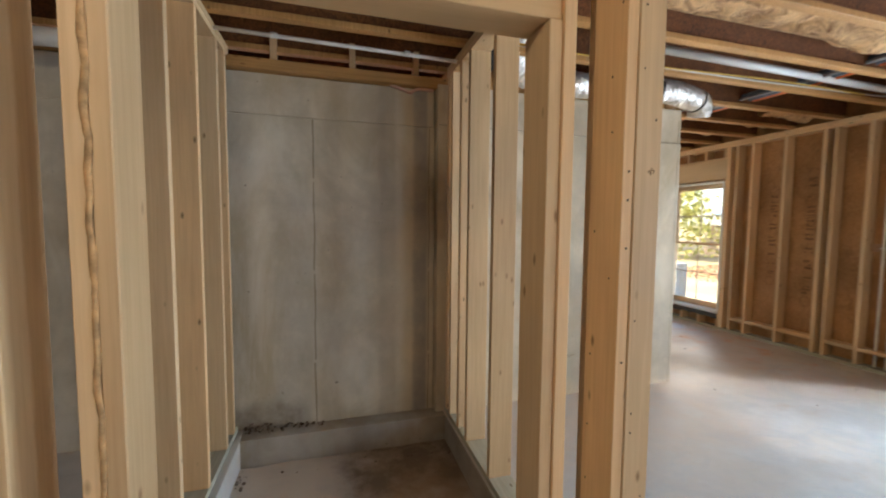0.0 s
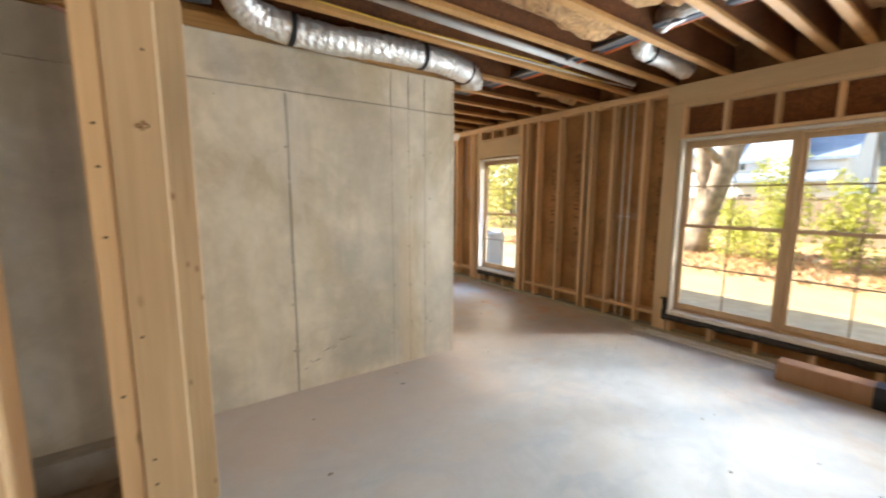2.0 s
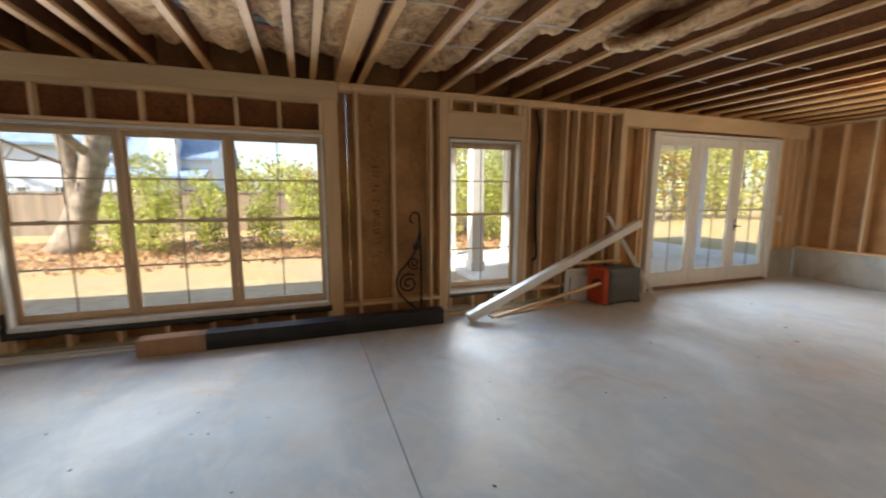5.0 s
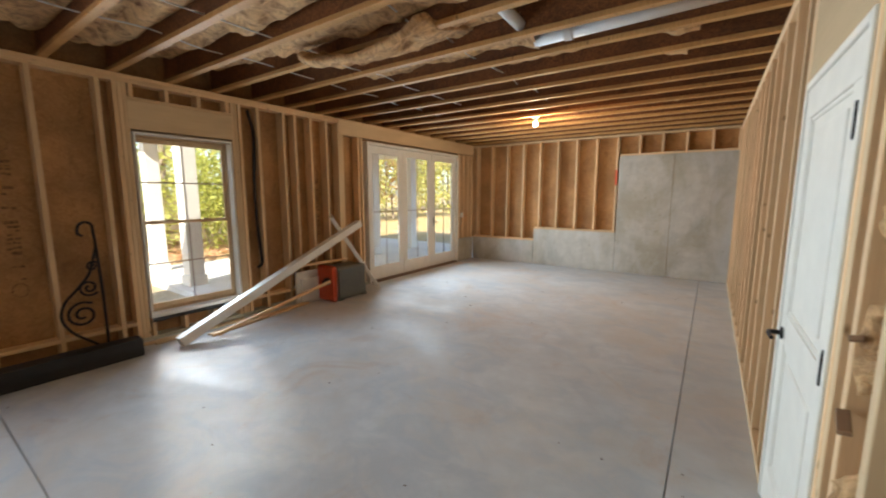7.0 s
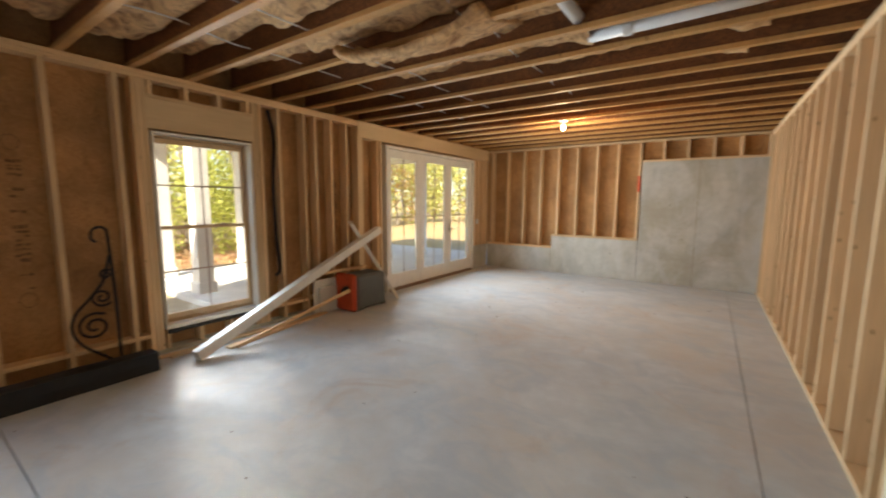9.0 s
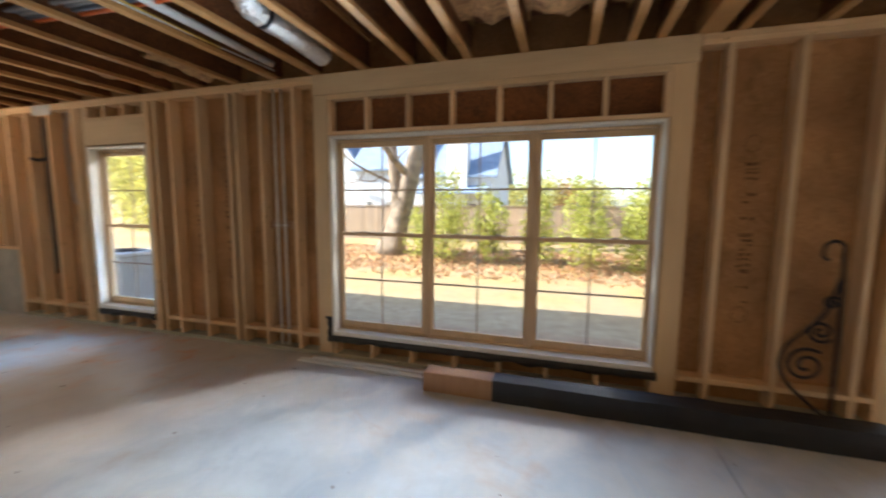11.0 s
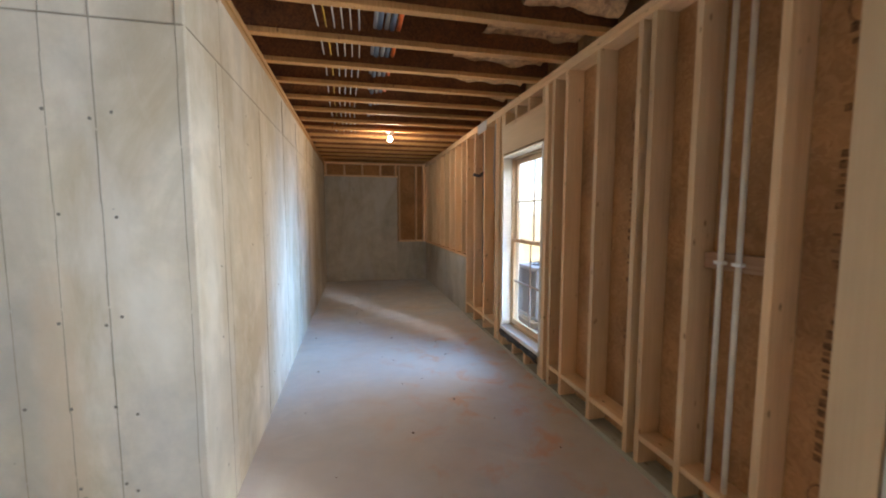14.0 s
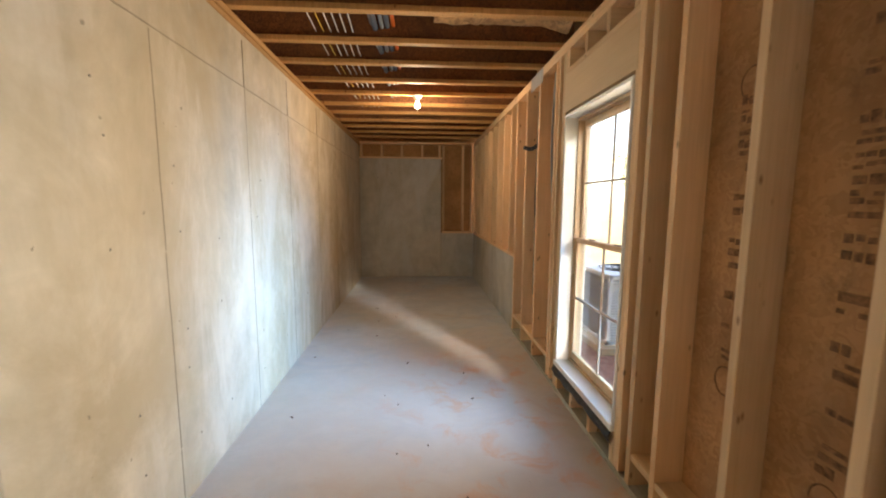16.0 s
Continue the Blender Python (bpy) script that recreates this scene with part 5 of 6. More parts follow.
bracket = empty("scroll_bracket", "black wrought-iron scroll bracket leaning in the studs", "bracket", at=(5.235, -1.83, 0.0))


def iron(name, pts, r=0.011, per=10):
    bm = bmesh.new()
    tube_bm(bm, curve_points(pts, per), r, 7)
    part(name, bm, IRON, bracket, smooth=True)


def spiral(cy, cz, r0, r1, a0, turns, n=16):
    return [(0, cy + (r0 + (r1 - r0) * k / n) * math.cos(a0 + turns * 6.283 * k / n), cz + (r0 + (r1 - r0) * k / n) * math.sin(a0 + turns * 6.283 * k / n)) for k in range(n + 1)]


iron("bar", [(0, -0.13, 0.02), (0, -0.13, 0.6), (0, -0.12, 1.0), (0, -0.11, 1.22)], 0.013)
iron("hook", [(0, -0.11, 1.2), (0, -0.105, 1.27), (0, -0.06, 1.3), (0, -0.01, 1.27), (0, 0.0, 1.2), (0, -0.03, 1.17)], 0.012)
iron("sweep", [(0, -0.112, 1.05), (0, -0.05, 0.82), (0, 0.05, 0.68), (0, 0.15, 0.56), (0, 0.18, 0.42), (0, 0.12, 0.28), (0, 0.0, 0.16), (0, -0.125, 0.05)], 0.012)
iron("scroll", spiral(0.03, 0.43, 0.125, 0.025, 2.2, -1.7), 0.012, 4)
iron("scroll", spiral(-0.035, 0.68, 0.08, 0.015, -2.4, 1.6), 0.011, 4)
iron("scroll", spiral(-0.075, 0.88, 0.045, 0.01, 2.4, -1.4), 0.01, 4)

post = board_between("white_post", (4.83, -2.42, 0.05), (4.93, -5.05, 1.12), 0.1, 0.1, WHITE)
tagged(post, "square white post leaning at a slant against another", "post")
post2 = board_between("white_board", (4.99, -4.55, 1.24), (4.90, -5.42, 0.025), 0.12, 0.05, WHITE, roll=30)
tagged(post2, "flat white board propped across a leaning post", "board")
stick = board_between("wooden_stick", (4.82, -2.8, 0.025), (4.83, -4.36, 0.33), 0.035, 0.035, STUD)
tagged(stick, "thin wooden stick propped against an orange-ended case", "stick")
plank = board_between("plank", (4.9, -2.75, 0.012), (5.15, -4.2, 0.012), 0.09, 0.022, STUD)
tagged(plank, "short wooden plank lying on the slab", "plank")
case = empty("tool_case", "grey boxy tool case with an orange end, on the slab", "tool case", at=(5.02, -4.75, 0.0))
CASEG = plain("grey_plastic", (0.11, 0.115, 0.105), 0.55)
ORANGE = plain("orange_plastic", (0.62, 0.085, 0.03), 0.45)
bm = bmesh.new()
box_bm(bm, (-0.2, -0.32, 0.02), (0.17, 0.25, 0.5), 0.03)
box_bm(bm, (-0.18, -0.34, 0.0), (0.15, -0.24, 0.05), 0.01)
box_bm(bm, (-0.18, 0.12, 0.0), (0.15, 0.22, 0.05), 0.01)
part("case_body", bm, CASEG, case)
bm = bmesh.new()
box_bm(bm, (-0.215, 0.252, 0.0), (0.185, 0.33, 0.53), 0.035)
part("end_plate", bm, ORANGE, case, "orange plastic end plate")
bm = bmesh.new()
disc_stack(bm, [(0.055, 0.33), (0.055, 0.37), (0.035, 0.39), (0.03, 0.42)], 16, (-0.08, 0, 0.31), "y")
part("knob", bm, BLACK, case)
scrap = empty("board_offcut", "white board offcuts leaning on the studs", "board offcut", at=(5.2, -4.25, 0))
bm = bmesh.new()
box_bm(bm, (0.0, -0.2, 0.001), (0.03, 0.18, 0.46), 0.003)
ob = part("sheet", bm, PVC, scrap)
bm = bmesh.new()
box_bm(bm, (-0.04, -0.22, 0.0015), (-0.012, 0.12, 0.36), 0.003)
part("sheet", bm, PVC, scrap)
board_between("rail_offcut", (5.16, -4.05, 0.56), (5.2, -5.0, 0.54), 0.09, 0.03, STUD)
tagged(bpy.data.objects["rail_offcut"], "short lumber offcut nailed across the studs", "lumber")


# ---- pipes, ducts and cables ----
def run(name, pts, r, mat, label, category, group="", sides=10, per=6, straight=False):
    bm = bmesh.new()
    tube_bm(bm, [Vector(p) for p in pts] if straight else curve_points(pts, per), r, sides)
    return tagged(part(name, bm, mat, smooth=True), label, category, group)


def duct(name, pts, r, label, bands=()):
    d = empty(name, label, "duct")
    line = curve_points(pts, 26)
    bm = bmesh.new()

    def rr(i, a):
        w = noise.noise(Vector((i * 0.45, math.cos(a) * 2.2, math.sin(a) * 2.2)))
        w2 = noise.noise(Vector((i * 1.3, math.cos(a) * 5, math.sin(a) * 5 + 7)))
        return r * (1 + 0.02 * math.sin(i * 1.9) + 0.1 * w + 0.06 * w2)
    tube_bm(bm, line, rr, 26)
    part("sleeve", bm, FOIL, d, "crinkled silver foil sleeve")
    for k in bands:
        i = int(k * (len(line) - 1))
        bm = bmesh.new()
        tube_bm(bm, line[max(0, i - 1):i + 2], lambda i, a: r * 1.06, 20)
        part("strap", bm, BLACK, d)
    return d


duct("flexible_duct", [(1.02, 2.3, 2.98), (1.08, 2.62, 2.86), (1.25, 2.86, 2.72), (1.7, 2.89, 2.68), (2.25, 2.9, 2.715), (2.75, 2.91, 2.72), (3.05, 2.95, 2.70), (3.2, 3.0, 2.66), (3.22, 3.03, 2.58)], 0.1,
     "silver foil flexible duct along the wall top", (0.33, 0.58, 0.78))
duct("flexible_duct", [(3.85, 1.0, 2.95), (3.95, 1.6, 2.9), (4.25, 1.92, 2.86), (4.7, 1.92, 2.84), (5.12, 1.93, 2.82)], 0.085, "silver foil flexible duct between the joists", (0.6,))
run("duct_boot", [(0.85, 2.55, 3.0), (0.88, 2.6, 2.8), (0.9, 2.66, 2.62)], 0.11, BLACK, "black flexible duct hanging by the wall", "duct", sides=16)
# tubing bundle along the passage ceiling
BLUEP = plain("grey_blue_tube", (0.12, 0.15, 0.2), 0.4)
ORANGEP = plain("orange_tube", (0.75, 0.16, 0.03), 0.4)
GREYP = plain("grey_tube", (0.3, 0.31, 0.33), 0.4)
for k, (dx, mat, r) in enumerate(((0.0, BLUEP, 0.022), (0.05, GREYP, 0.016), (0.09, BLUEP, 0.02), (0.135, ORANGEP, 0.017), (-0.03, GREYP, 0.014))):
    pts = [(4.35 + dx * 2, -0.6, 2.93), (3.95 + dx, 0.9, 2.86 + 0.01 * k), (3.86 + dx, 2.4, 2.84 - 0.01 * k), (3.85 + dx, 4.2, 2.85), (3.86 + dx, 6.2, 2.84 + 0.01 * k), (3.84 + dx, 8.6, 2.86)]
    run("tube", pts, r, mat, "flexible tube running through the joists", "tube", "tubing bundle")
CABLE = plain("white_cable", (0.66, 0.65, 0.6), 0.5)
for k, (x, z, ya, yb) in enumerate(((3.42, 2.80, -0.75, -5.6), (4.15, 2.825, -1.3, -6.4), (2.35, 2.83, -2.3, -6.2))):
    n = 12
    run("cable", [(x + 0.03 * math.sin(2.1 * i + k), ya + (yb - ya) * i / n, z - 0.02 * (i % 2)) for i in range(n + 1)], 0.0055, CABLE, "white cable run through the joists", "cable", "ceiling cables", sides=6, per=3)
YELLOW = plain("yellow_cable", (0.68, 0.42, 0.05), 0.5)
for k in range(6):
    x = 3.42 + 0.055 * k
    run("cable", [(x, 3.2, 2.80), (x + 0.02, 4.6, 2.82), (x - 0.02, 6.2, 2.80), (x, 8.2, 2.83)], 0.005, YELLOW if k == 1 else CABLE, "thin electrical cable through the joists", "cable", "cables", 6)
run("cable", [(1.0, 2.49, 2.745), (2.2, 2.50, 2.735), (3.4, 2.46, 2.74), (4.6, 2.52, 2.76)], 0.006, YELLOW, "yellow electrical cable along a joist", "cable", "cables", 6)
run("cable", [(1.2, 2.53, 2.76), (2.6, 2.54, 2.75), (4.2, 2.53, 2.76), (5.2, 2.52, 2.78)], 0.006, CABLE, "thin electrical cable along a joist", "cable", "cables", 6)
run("conduit", [(1.6, 2.36, 2.80), (5.1, 2.46, 2.80)], 0.03, PVC, "white plastic pipe under the joists", "pipe", straight=True)
run("conduit", [(2.6, 2.66, 2.79), (5.2, 2.68, 2.79)], 0.016, PVC, "thin white plastic pipe under the joists", "pipe", straight=True)
# pair of pipes in the studs with a clip block
PIPEC = plain("cream_pipe", (0.7, 0.66, 0.56), 0.4)
for y in (2.655, 2.565):
    run("riser_pipe", [(5.335, y, 0.05), (5.335, y, 2.72)], 0.0125, PIPEC, "slim cream pipe standing in the stud bay", "pipe", "riser pipes", straight=True)
    bm = bmesh.new()
    box_bm(bm, (5.318, y - 0.024, 1.302), (5.349, y + 0.024, 1.318), 0.003)
    tagged(part("pipe_clip", bm, PVC), "small white pipe clip on a block", "pipe clip", "pipe clips")
board("pipe_block", (5.372, 2.425, 1.27), (5.425, 2.78, 1.35), CARTON)
tagged(bpy.data.objects["pipe_block"], "wooden block across the stud bay", "block")
# drain pipes
run("drain_pipe", [(0.25, -4.02, 2.83), (1.72, -4.02, 2.80)], 0.045, PVC, "white plastic drain pipe between the joists", "pipe", straight=True, sides=16)
bm = bmesh.new()
disc_stack(bm, [(0.052, -0.03), (0.056, -0.028), (0.056, 0.028), (0.052, 0.03)], 16, (1.45, -4.02, 2.806), "x")
tagged(part("pipe_coupling", bm, PVC), "white coupling on the drain pipe", "pipe fitting")
run("drain_pipe", [(1.72, -3.72, 2.82), (1.78, -3.45, 2.9), (1.8, -3.3, 3.0)], 0.045, PVC, "white plastic drain elbow in the joists", "pipe", sides=16)
run("drain_pipe", [(-2.2, 2.75, 2.53), (-1.2, 2.75, 2.55)], 0.05, PVC, "white plastic drain pipe behind the studs", "pipe", straight=True, sides=16)
# thin pipe and sill seal over the recess
run("conduit", [(-1.3, 2.72, 2.70), (0.75, 2.76, 2.69)], 0.012, PVC, "thin white plastic pipe over the recess", "pipe", straight=True)
for x in (-0.52, 0.33):
    bm = bmesh.new()
    disc_stack(bm, [(0.014, -0.02), (0.017, -0.018), (0.017, 0.018), (0.014, 0.02)], 12, (x, 2.735 + 0.02 * x, 2.695), "x")
    tagged(part("pipe_coupling", bm, PVC), "white coupling on the thin pipe", "pipe fitting", "thin pipe couplings")
run("sill_seal", [(0.26, 3.07, 2.585), (0.33, 3.06, 2.565), (0.41, 3.055, 2.54), (0.47, 3.06, 2.57), (0.6, 3.07, 2.575)], 0.012, plain("pink_foam", (0.62, 0.4, 0.33), 0.8), "torn pink foam sill seal under the plate", "sill seal")
# dark hoses in the stud bays
run("hose", [(5.36, -3.6, 2.62), (5.35, -3.66, 2.3), (5.35, -3.63, 1.7), (5.35, -3.64, 1.1), (5.35, -3.67, 0.68), (5.33, -3.6, 0.6)], 0.02, BLACK, "black hose hanging in the stud bay", "hose")
run("hose", [(5.37, 6.22, 2.6), (5.36, 6.2, 2.1), (5.36, 6.22, 1.6), (5.36, 6.2, 1.1), (5.37, 6.23, 0.6)], 0.022, BLACK, "black hose hanging in the stud bay", "hose")
run("hose", [(5.36, 6.22, 2.1), (5.3, 6.25, 2.06), (5.24, 6.3, 2.08)], 0.02, BLACK, "black hose end sticking out of the studs", "hose")
run("cable", [(5.36, 5.78, 2.64), (5.35, 5.8, 2.1), (5.35, 5.74, 1.62), (5.36, 5.68, 1.55), (5.36, 5.66, 2.1), (5.36, 5.7, 2.62)], 0.009, GREYP, "grey cable looped in the stud bay", "cable", "cables", 6)
bm = bmesh.new()
box_bm(bm, (EX - 0.004, 5.92, 2.6), (EX - 0.001, 6.28, 2.725), 0.0005)
tagged(part("nail_plate", bm, STEEL), "galvanised plate on the top plates", "plate")

# black flashing at the sills
def flashing(y0, y1, z, seed, drop=0.04):
    bm = bmesh.new()
    n = 60
    rows = []
    for k in range(n + 1):
        y = y0 + (y1 - y0) * k / n
        j = noise.noise(Vector((y * 6, seed, 0)))
        j2 = noise.noise(Vector((y * 15, seed, 5)))
        rows.append([bm.verts.new(p) for p in ((EX + 0.03, y, z), (EX - 0.012 - 0.01 * j, y, z + 0.004 * j2), (EX - 0.03 - 0.012 * j, y, z - drop * 0.5 + 0.01 * j2), (EX - 0.012 + 0.008 * j2, y, z - drop * (1 + 0.5 * j)))])
    for a, b in zip(rows, rows[1:]):
        for k in range(3):
            bm.faces.new((a[k], a[k + 1], b[k + 1], b[k]))
    ob = part("sill_flashing", bm, plain("black_membrane", (0.03, 0.028, 0.026), 0.6, var=0.5, scale=20, bumpy=0.5), smooth=True)
    so = ob.modifiers.new("thickness", "SOLIDIFY")
    so.thickness = 0.003
    tagged(ob, "torn black membrane hanging from the window sill", "membrane")


flashing(TRI[0] - 0.03, TRI[1] + 0.05, TRI[2] - 0.013, 1, 0.065)
flashing(W1[0], W1[1], W1[2] - 0.013, 2, 0.07)
flashing(W3[0], W3[1], W3[2] - 0.013, 3, 0.04)
bm = bmesh.new()
rows = []
for k in range(25):
    z = 0.17 + 0.25 * k / 24
    j, j2 = noise.noise(Vector((z * 18, 2, 0))), noise.noise(Vector((z * 40, 5, 1)))
    w = 0.05 + 0.016 * j + 0.02 * (k > 21)
    rows.append([bm.verts.new(p) for p in ((EX - 0.009, TRI[1] + 0.004, z), (EX - 0.024 - 0.006 * j2, TRI[1] + w * 0.5, z), (EX - 0.014 - 0.01 * j, TRI[1] + w, z + 0.004 * j2))])
for p, q in zip(rows, rows[1:]):
    for k in range(2):
        bm.faces.new((p[k], p[k + 1], q[k + 1], q[k]))
flap = part("membrane_flap", bm, BLACK, smooth=True)
flap.modifiers.new("thickness", "SOLIDIFY").thickness = 0.004
tagged(flap, "ragged black membrane flap at the window corner", "membrane")

# switch box by the glazed doors
sb = empty("switch_box", "small white electrical box on a stud", "electrical box", at=(EX - 0.02, -8.64, 1.09))
bm = bmesh.new()
box_bm(bm, (-0.012, -0.035, -0.055), (0.0195, 0.035, 0.055), 0.004)
part("box", bm, PVC, sb)
bm = bmesh.new()
box_bm(bm, (-0.018, -0.008, -0.014), (-0.0122, 0.008, 0.014), 0.002)
part("toggle", bm, PVC, sb)


# ---- ceiling lamps ----
def bulb(x, y, z):
    l = empty("ceiling_lamp", "bare warm bulb in a white ceiling holder, lit", "lamp", "ceiling lamps", at=(x, y, z))
    bm = bmesh.new()
    disc_stack(bm, [(0.055, 0.10), (0.058, 0.09), (0.04, 0.065), (0.024, 0.055), (0.022, 0.03)], 20)
    part("holder", bm, WHITE, l)
    bm = bmesh.new()
    disc_stack(bm, [(0.012, 0.03), (0.016, 0.02), (0.028, 0.0), (0.03, -0.015), (0.024, -0.034), (0.01, -0.043)], 16)
    part("glass_bulb", bm, glowing("lit_bulb", (1.0, 0.8, 0.5), 14.0), l, "glowing bulb", smooth=True)
    return l


bulb(4.17, 6.94, 2.63)
bulb(2.72, -6.61, 2.63)
# body of the unseen lamp assumed behind the walk
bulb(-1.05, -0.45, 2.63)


# ---- insulation between the joists ----
def wool(name, tan, dark):
    m, t, b = material(name)
    v = coords(t, (1, 1, 1))
    n1 = noise_of(t, v, 9, 7, 0.7, 1.2)
    n2 = noise_of(t, v, 60, 3, 0.6)
    c = ramp(t, n1, [(0.3, dark), (0.55, tan), (0.75, tuple(min(1, c * 1.25) for c in tan))])
    t.links.new(c, b.inputs["Base Color"])
    b.inputs["Roughness"].default_value = 1.0
    bump(t, b, mix(t, 0.4, n1, n2), 0.8, 0.03)
    return m


WOOL = wool("mineral_wool", (0.68, 0.42, 0.2), (0.17, 0.068, 0.025))


def batt(y0, y1, x0, x1, z, sag, seed):
    nx, ny = int((x1 - x0) / 0.045), 9
    bm = bmesh.new()
    grid = []
    for i in range(nx + 1):
        row = []
        for j in range(ny + 1):
            x = x0 + (x1 - x0) * i / nx
            y = y0 + (y1 - y0) * j / ny
            e = math.sin(math.pi * j / ny) ** 0.5
            p = Vector((x * 1.6, y * 3.0, seed * 7.7))
            d = noise.fractal(p, 0.9, 2.1, 4)
            f = noise.noise(Vector((x * 9, y * 11, seed)))
            big = noise.noise(Vector((x * 0.8, seed * 3.1, 0)))
            row.append(bm.verts.new((x, y, z - e * (sag * (0.6 + 0.9 * max(0, big)) + 0.12 * d + 0.025 * f))))
        grid.append(row)
    top = [[bm.verts.new((v.co.x, v.co.y, z + 0.09)) for v in (r[0], r[-1])] for r in (grid[0], grid[-1])]
    for a, b in zip(grid, grid[1:]):
        for j in range(ny):
            bm.faces.new((a[j], b[j], b[j + 1], a[j + 1]))
    bm.faces.new((top[0][0], top[0][1], top[1][1], top[1][0]))
    ob = part("insulation_batt", bm, WOOL, smooth=True)
    tagged(ob, "sagging tan mineral-wool batt between joists", "insulation", "insulation batts")


ys = sorted([y for y in JOISTS if -7.2 < y < 2.3] + [-0.58])
for k, (a, b) in enumerate(zip(ys, ys[1:])):
    if b - a < 0.15:
        continue
    sag = 0.07
    x0, x1 = 0.4, 5.0
    if a < -5.0:
        x0, x1 = 0.7, 1.9 + 0.4 * (k % 3)
    elif a < -4.4:
        x0, x1 = 0.6, 3.0
    elif -4.4 < a < -2.6:
        x0, x1, sag = 1.7, 3.6, 0.13
    if b > 0.9:
        x0, x1 = 0.5, 3.6
    batt(a + 0.02, b - 0.02, x0, x1, JZ + 0.17, sag, k + 1)
    if -4.4 < a < -1.8:
        batt(a + 0.02, b - 0.02, 3.7, 5.2, JZ + 0.22, 0.04, k + 40)
for k in range(5):
    y = 3.15 + 0.485 * k
    batt(y, y + 0.42, 4.7 - 0.1 * k, 5.3, JZ + 0.16, 0.06, k + 70)

# torn batt hanging below the joists
bm = bmesh.new()
bmesh.ops.create_grid(bm, x_segments=34, y_segments=16, size=1)
for v in bm.verts:
    u, w = v.co.x, v.co.y
    p = Vector((u * 2.2, w * 2.2, 3))
    v.co = (2.75 + u * 0.62, -3.35 + w * 0.42, JZ - 0.005 + 0.1 * (1 - w) - 0.07 * max(0, 1 - u * u) * (1 + w) + 0.06 * noise.fractal(p, 0.9, 2.0, 4))
ob = part("torn_batt", bm, WOOL, smooth=True)
so = ob.modifiers.new("thickness", "SOLIDIFY")
so.thickness = 0.05
tagged(ob, "torn tan mineral-wool batt drooping below the joists", "insulation", "insulation batts")

# tufts and offcuts in the partition bay
for k, (y, z, s) in enumerate(((-2.07, 1.5, 0.045), (-2.08, 1.22, 0.05), (-2.07, 1.12, 0.045), (-2.08, 0.8, 0.05), (-2.07, 0.62, 0.06), (-2.07, 0.3, 0.06))):
    bm = bmesh.new()
    bmesh.ops.create_icosphere(bm, subdivisions=3, radius=1)
    for v in bm.verts:
        d = 1 + 0.5 * noise.fractal(v.co * 1.7 + Vector((k * 5, 0, 0)), 0.9, 2, 4)
        v.co = Vector((v.co.x * 0.05, v.co.y * s * 0.8, v.co.z * s * 1.5)) * d + Vector((0.055, y, z))
    tagged(part("insulation_tuft", bm, WOOL, smooth=True), "loose tuft of tan insulation in the stud bay", "insulation", "insulation tufts")
for k, (y, z, w) in enumerate(((-2.075, 0.985, 0.1), (-2.08, 0.69, 0.08), (-2.07, 1.2, 0.05))):
    ob = board("shim", (0.1, y - w / 2, z), (0.128, y + w / 2, z + 0.014), CARTON)
    ob.matrix_basis = ob.matrix_basis @ pose(0, 0, 0, 14 * k - 8, 10, 9)
    tagged(ob, "small wooden shim stuck between the studs", "shim", "shims")

# nail heads on the end post and corner post
rn = random.Random(12)
bm = bmesh.new()
for k in range(26):
    disc_stack(bm, [(0.0032, -0.001), (0.0032, 0.0012)], 7, (rn.uniform(-0.045, 0.085), -1.955, 0.2 + 2.3 * k / 26 + rn.uniform(-0.04, 0.04)), "y")
for k in range(16):
    disc_stack(bm, [(0.003, 0.001), (0.003, -0.0012)], 7, (rn.choice((0.62, 0.66, 0.705)), 0.9285, 0.2 + 2.2 * k / 16 + rn.uniform(-0.05, 0.05)), "y")
for k in range(10):
    disc_stack(bm, [(0.003, 0.001), (0.003, -0.0012)], 7, (0.6, rn.uniform(0.95, 1.05), 0.3 + 2.1 * k / 10 + rn.uniform(-0.05, 0.05)), "x")
tagged(part("nail_heads", bm, IRON), "dark nail heads on the posts", "nails", kind="stuff")

# printed stamps on the sheathing: bars and rings that cannot be read
INK = plain("stamp_ink", (0.2, 0.1, 0.042), 0.85, var=0.6, scale=45)


def stamp(y, z0, z1, seed):
    r = random.Random(seed)
    st = empty("board_stamp", "dark smudged printed stamp on the sheathing board", "print", "board stamps", at=(EXO, y, 0))
    z = z0
    while z < z1:
        h = r.uniform(0.014, 0.04)
        n = r.choice((1, 2, 3, 3))
        for q in range(n):
            if r.random() < 0.12:
                continue
            w, j = 0.09 / n, r.uniform(-0.006, 0.006)
            bm = bmesh.new()
            box_bm(bm, (-0.002, -0.045 + q * w, z + j), (-0.0005, -0.045 + q * w + w * r.uniform(0.7, 0.92), z + j + h * r.uniform(0.6, 1.0)))
            part("print_bar", bm, INK, st)
        z += h + r.choice((0.008, 0.012, 0.02, 0.09))
    for zz in (z0 - 0.09, z1 + 0.08):
        ring = [Vector((-0.001, 0.05 * math.cos(a), zz + 0.06 * math.sin(a))) for a in [2 * math.pi * k / 20 for k in range(21)]]
        bm = bmesh.new()
        tube_bm(bm, ring, 0.003, 4)
        part("print_ring", bm, INK, st)


for k, (y, z0, z1) in enumerate(((3.38, 0.7, 2.1), (3.8, 0.9, 1.9), (2.24, 0.5, 2.2), (-1.45, 0.8, 1.9), (-4.65, 0.9, 1.8))):
    stamp(y, z0, z1, k)

# pencilled number on the corner post
fc = bpy.data.curves.new("pencil_mark", "FONT")
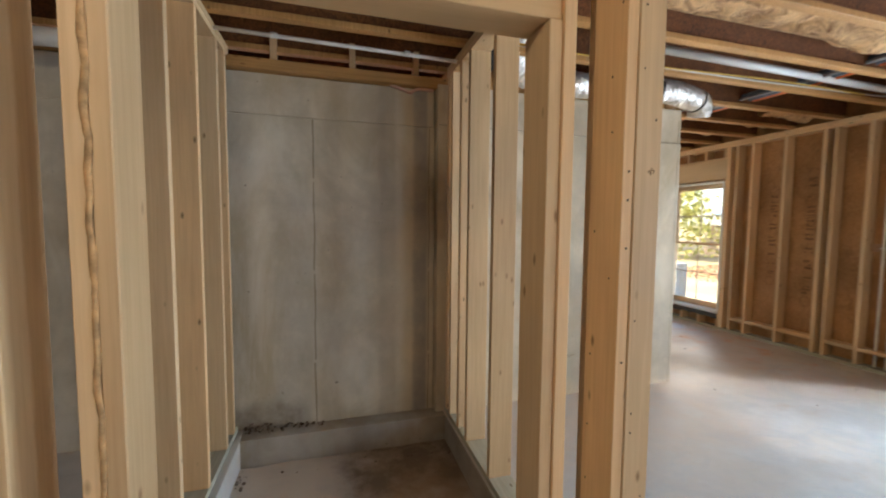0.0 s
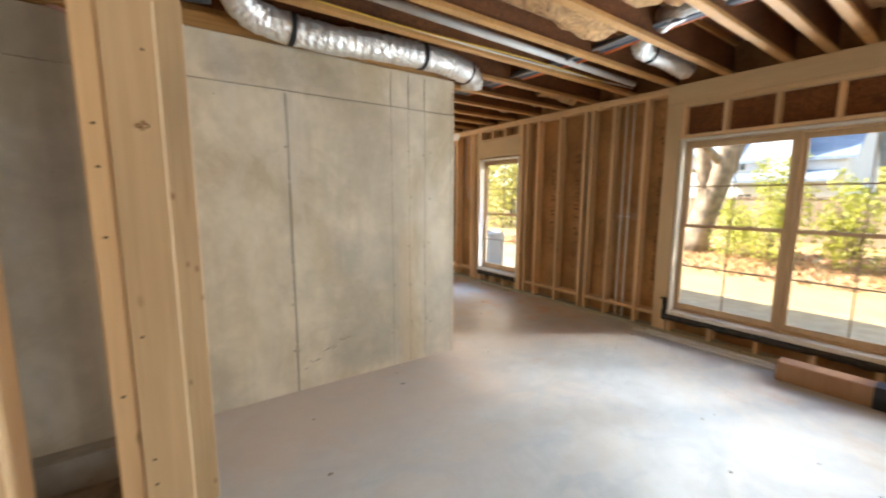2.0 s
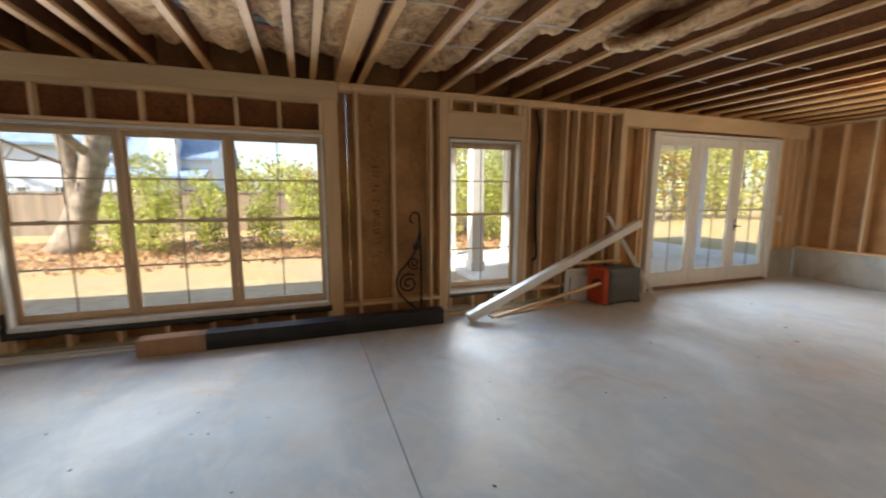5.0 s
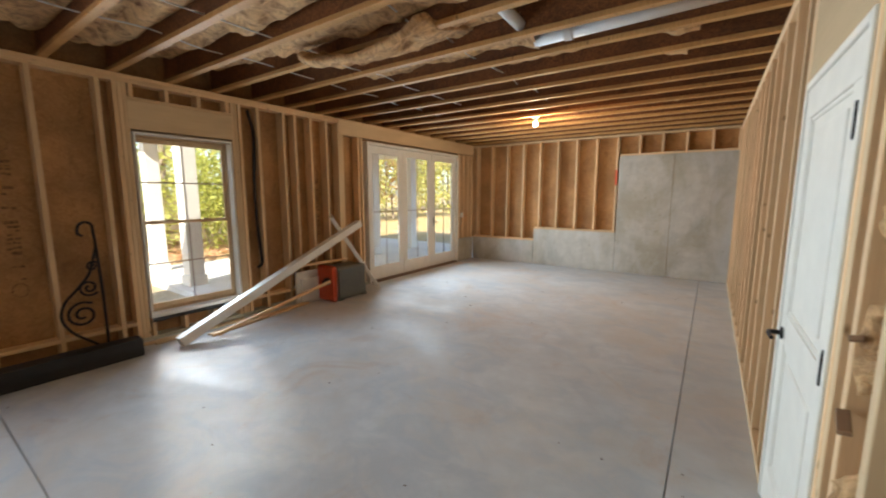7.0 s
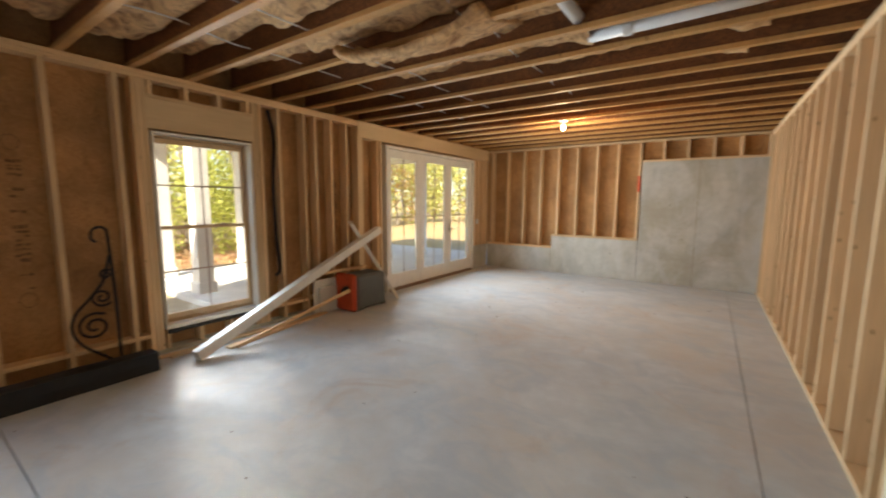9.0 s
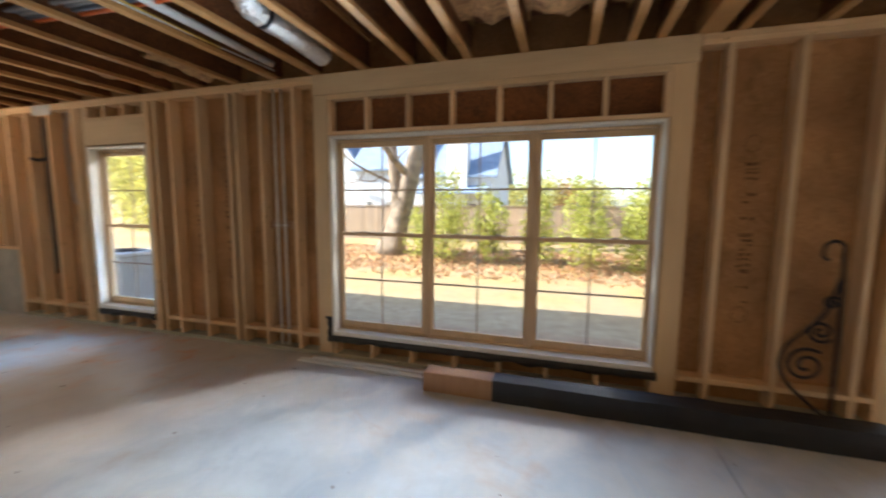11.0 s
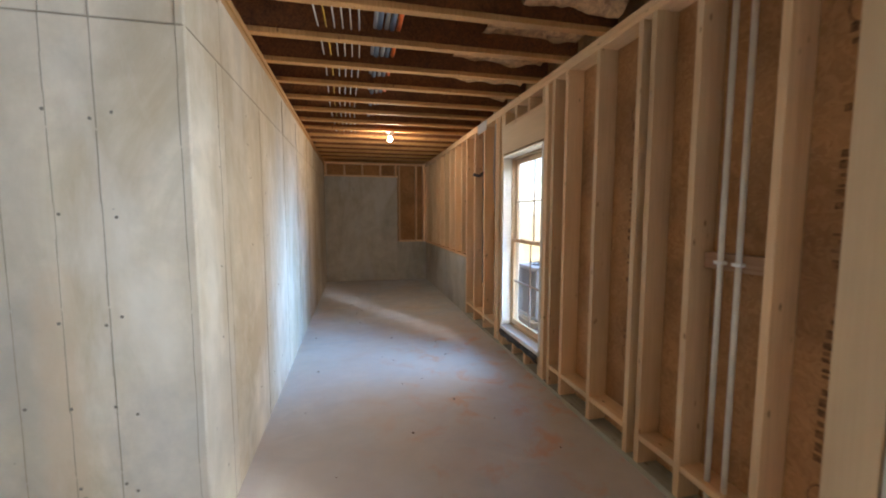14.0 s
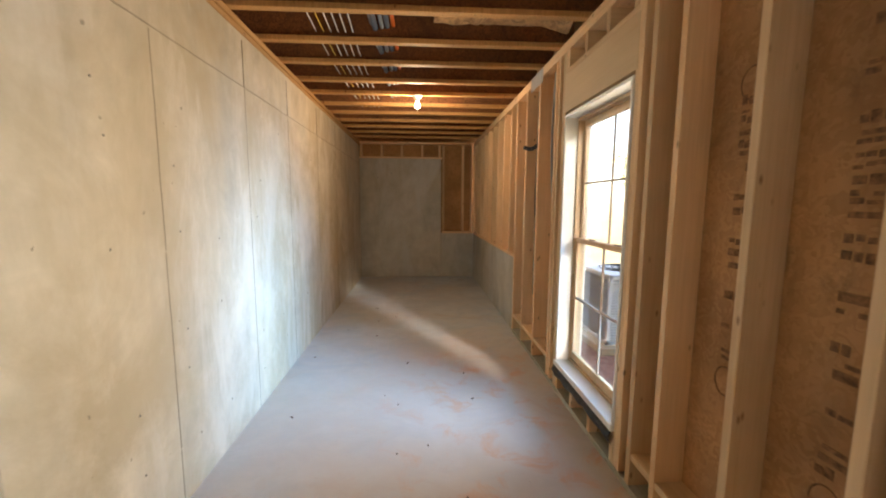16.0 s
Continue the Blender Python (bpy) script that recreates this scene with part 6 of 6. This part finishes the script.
fc.body, fc.size, fc.extrude = "95", 0.022, 0.0004
fc.materials.append(INK)
ob = new("pencil_mark", fc)
ob.matrix_world = pose(0.69, 0.9265, 1.67, 90, 0, 0) @ pose(0, 0, 0, 0, 0, 35)
tagged(ob, "pencilled number on the corner post", "writing")

# scuffs at the foot of the concrete wall
rs = random.Random(9)
SCUFF = plain("dark_scuff", (0.11, 0.08, 0.06), 0.9)
for k in range(9):
    x, z = 1.52 + 0.04 * k + rs.uniform(-0.02, 0.02), 0.16 + 0.022 * k + rs.uniform(-0.02, 0.05)
    L = rs.uniform(0.02, 0.09)
    ob = board_between("form_scar", (x, FY - 0.0005, z), (x + L, FY - 0.0005, z + L * rs.uniform(0.2, 0.5)), rs.uniform(0.003, 0.008), 0.003, SCUFF, wall_mid, bevel=0.0005)

# bark left on the edge of a stud
bm = bmesh.new()
pts = [Vector((-0.632 + 0.006 * noise.noise(Vector((0, 0, k * 0.35))), 0.934, 0.05 + 2.5 * k / 90)) for k in range(91)]
tube_bm(bm, pts, lambda i, a: 0.007 + 0.005 * noise.noise(Vector((i * 0.4, math.cos(a), 2))), 7)
part("bark_edge", bm, plain("bark", (0.42, 0.25, 0.11), 0.9, var=0.4, scale=40), wall_recess, smooth=True)

# red tape on a stud of the south wall
bm = bmesh.new()
box_bm(bm, (2.008, SY - 0.0195, 1.75), (2.052, SY - 0.017, 2.05), 0.0005)
tagged(part("tape_strip", bm, ORANGE), "strip of red tape on a stud", "tape")

# chips and dirt on the slab
rd = random.Random(21)
bm = bmesh.new()
for k in range(150):
    x, y = rd.uniform(0.4, 5.1), rd.uniform(-8.8, 9.8)
    if y > 2.9 and x < 3.1:
        continue
    s = rd.uniform(0.003, 0.011)
    m = Matrix.Translation((x, y, s * 0.35)) @ pose(0, 0, 0, 0, 0, rd.uniform(0, 360)) @ Matrix.Diagonal((s * rd.uniform(1, 2.4), s, s * 0.35, 1))
    bmesh.ops.create_icosphere(bm, subdivisions=1, radius=1, matrix=m)
tagged(part("floor_grit", bm, plain("grit", (0.16, 0.11, 0.08), 0.9, var=0.5)), "wood chips and grit scattered on the slab", "debris", kind="stuff")
bm = bmesh.new()
for k in range(26):
    x, y = rd.uniform(-0.8, 0.66), rd.uniform(2.7, 3.05)
    s = rd.uniform(0.004, 0.014)
    z = -0.2 if y < 2.88 else -0.035
    m = Matrix.Translation((x, y if y < 2.85 or y > 2.93 else 2.95, z + s * 0.3)) @ Matrix.Diagonal((s, s * 0.8, s * 0.5, 1))
    bmesh.ops.create_icosphere(bm, subdivisions=1, radius=1, matrix=m)
for k in range(150):
    if k < 80:
        u = rd.random() ** 1.6
        x, y, z = -0.8 + 0.55 * u, rd.uniform(2.99, 3.065), -0.004 + rd.uniform(0, 0.06) * (1 - u)
    else:
        x, y, z = -0.8 + 0.05 * rd.random() ** 2, rd.uniform(1.1, 2.88), -0.195
    s = rd.uniform(0.003, 0.013)
    m = Matrix.Translation((x, y, z + s * 0.3)) @ pose(0, 0, 0, 0, 0, rd.uniform(0, 360)) @ Matrix.Diagonal((s * rd.uniform(1, 1.8), s, s * 0.7, 1))
    bmesh.ops.create_icosphere(bm, subdivisions=1, radius=1, matrix=m)
tagged(part("rubble", bm, plain("dirt", (0.13, 0.085, 0.055), 0.95, var=0.4)), "crumbs of concrete in the recess", "rubble", kind="stuff")
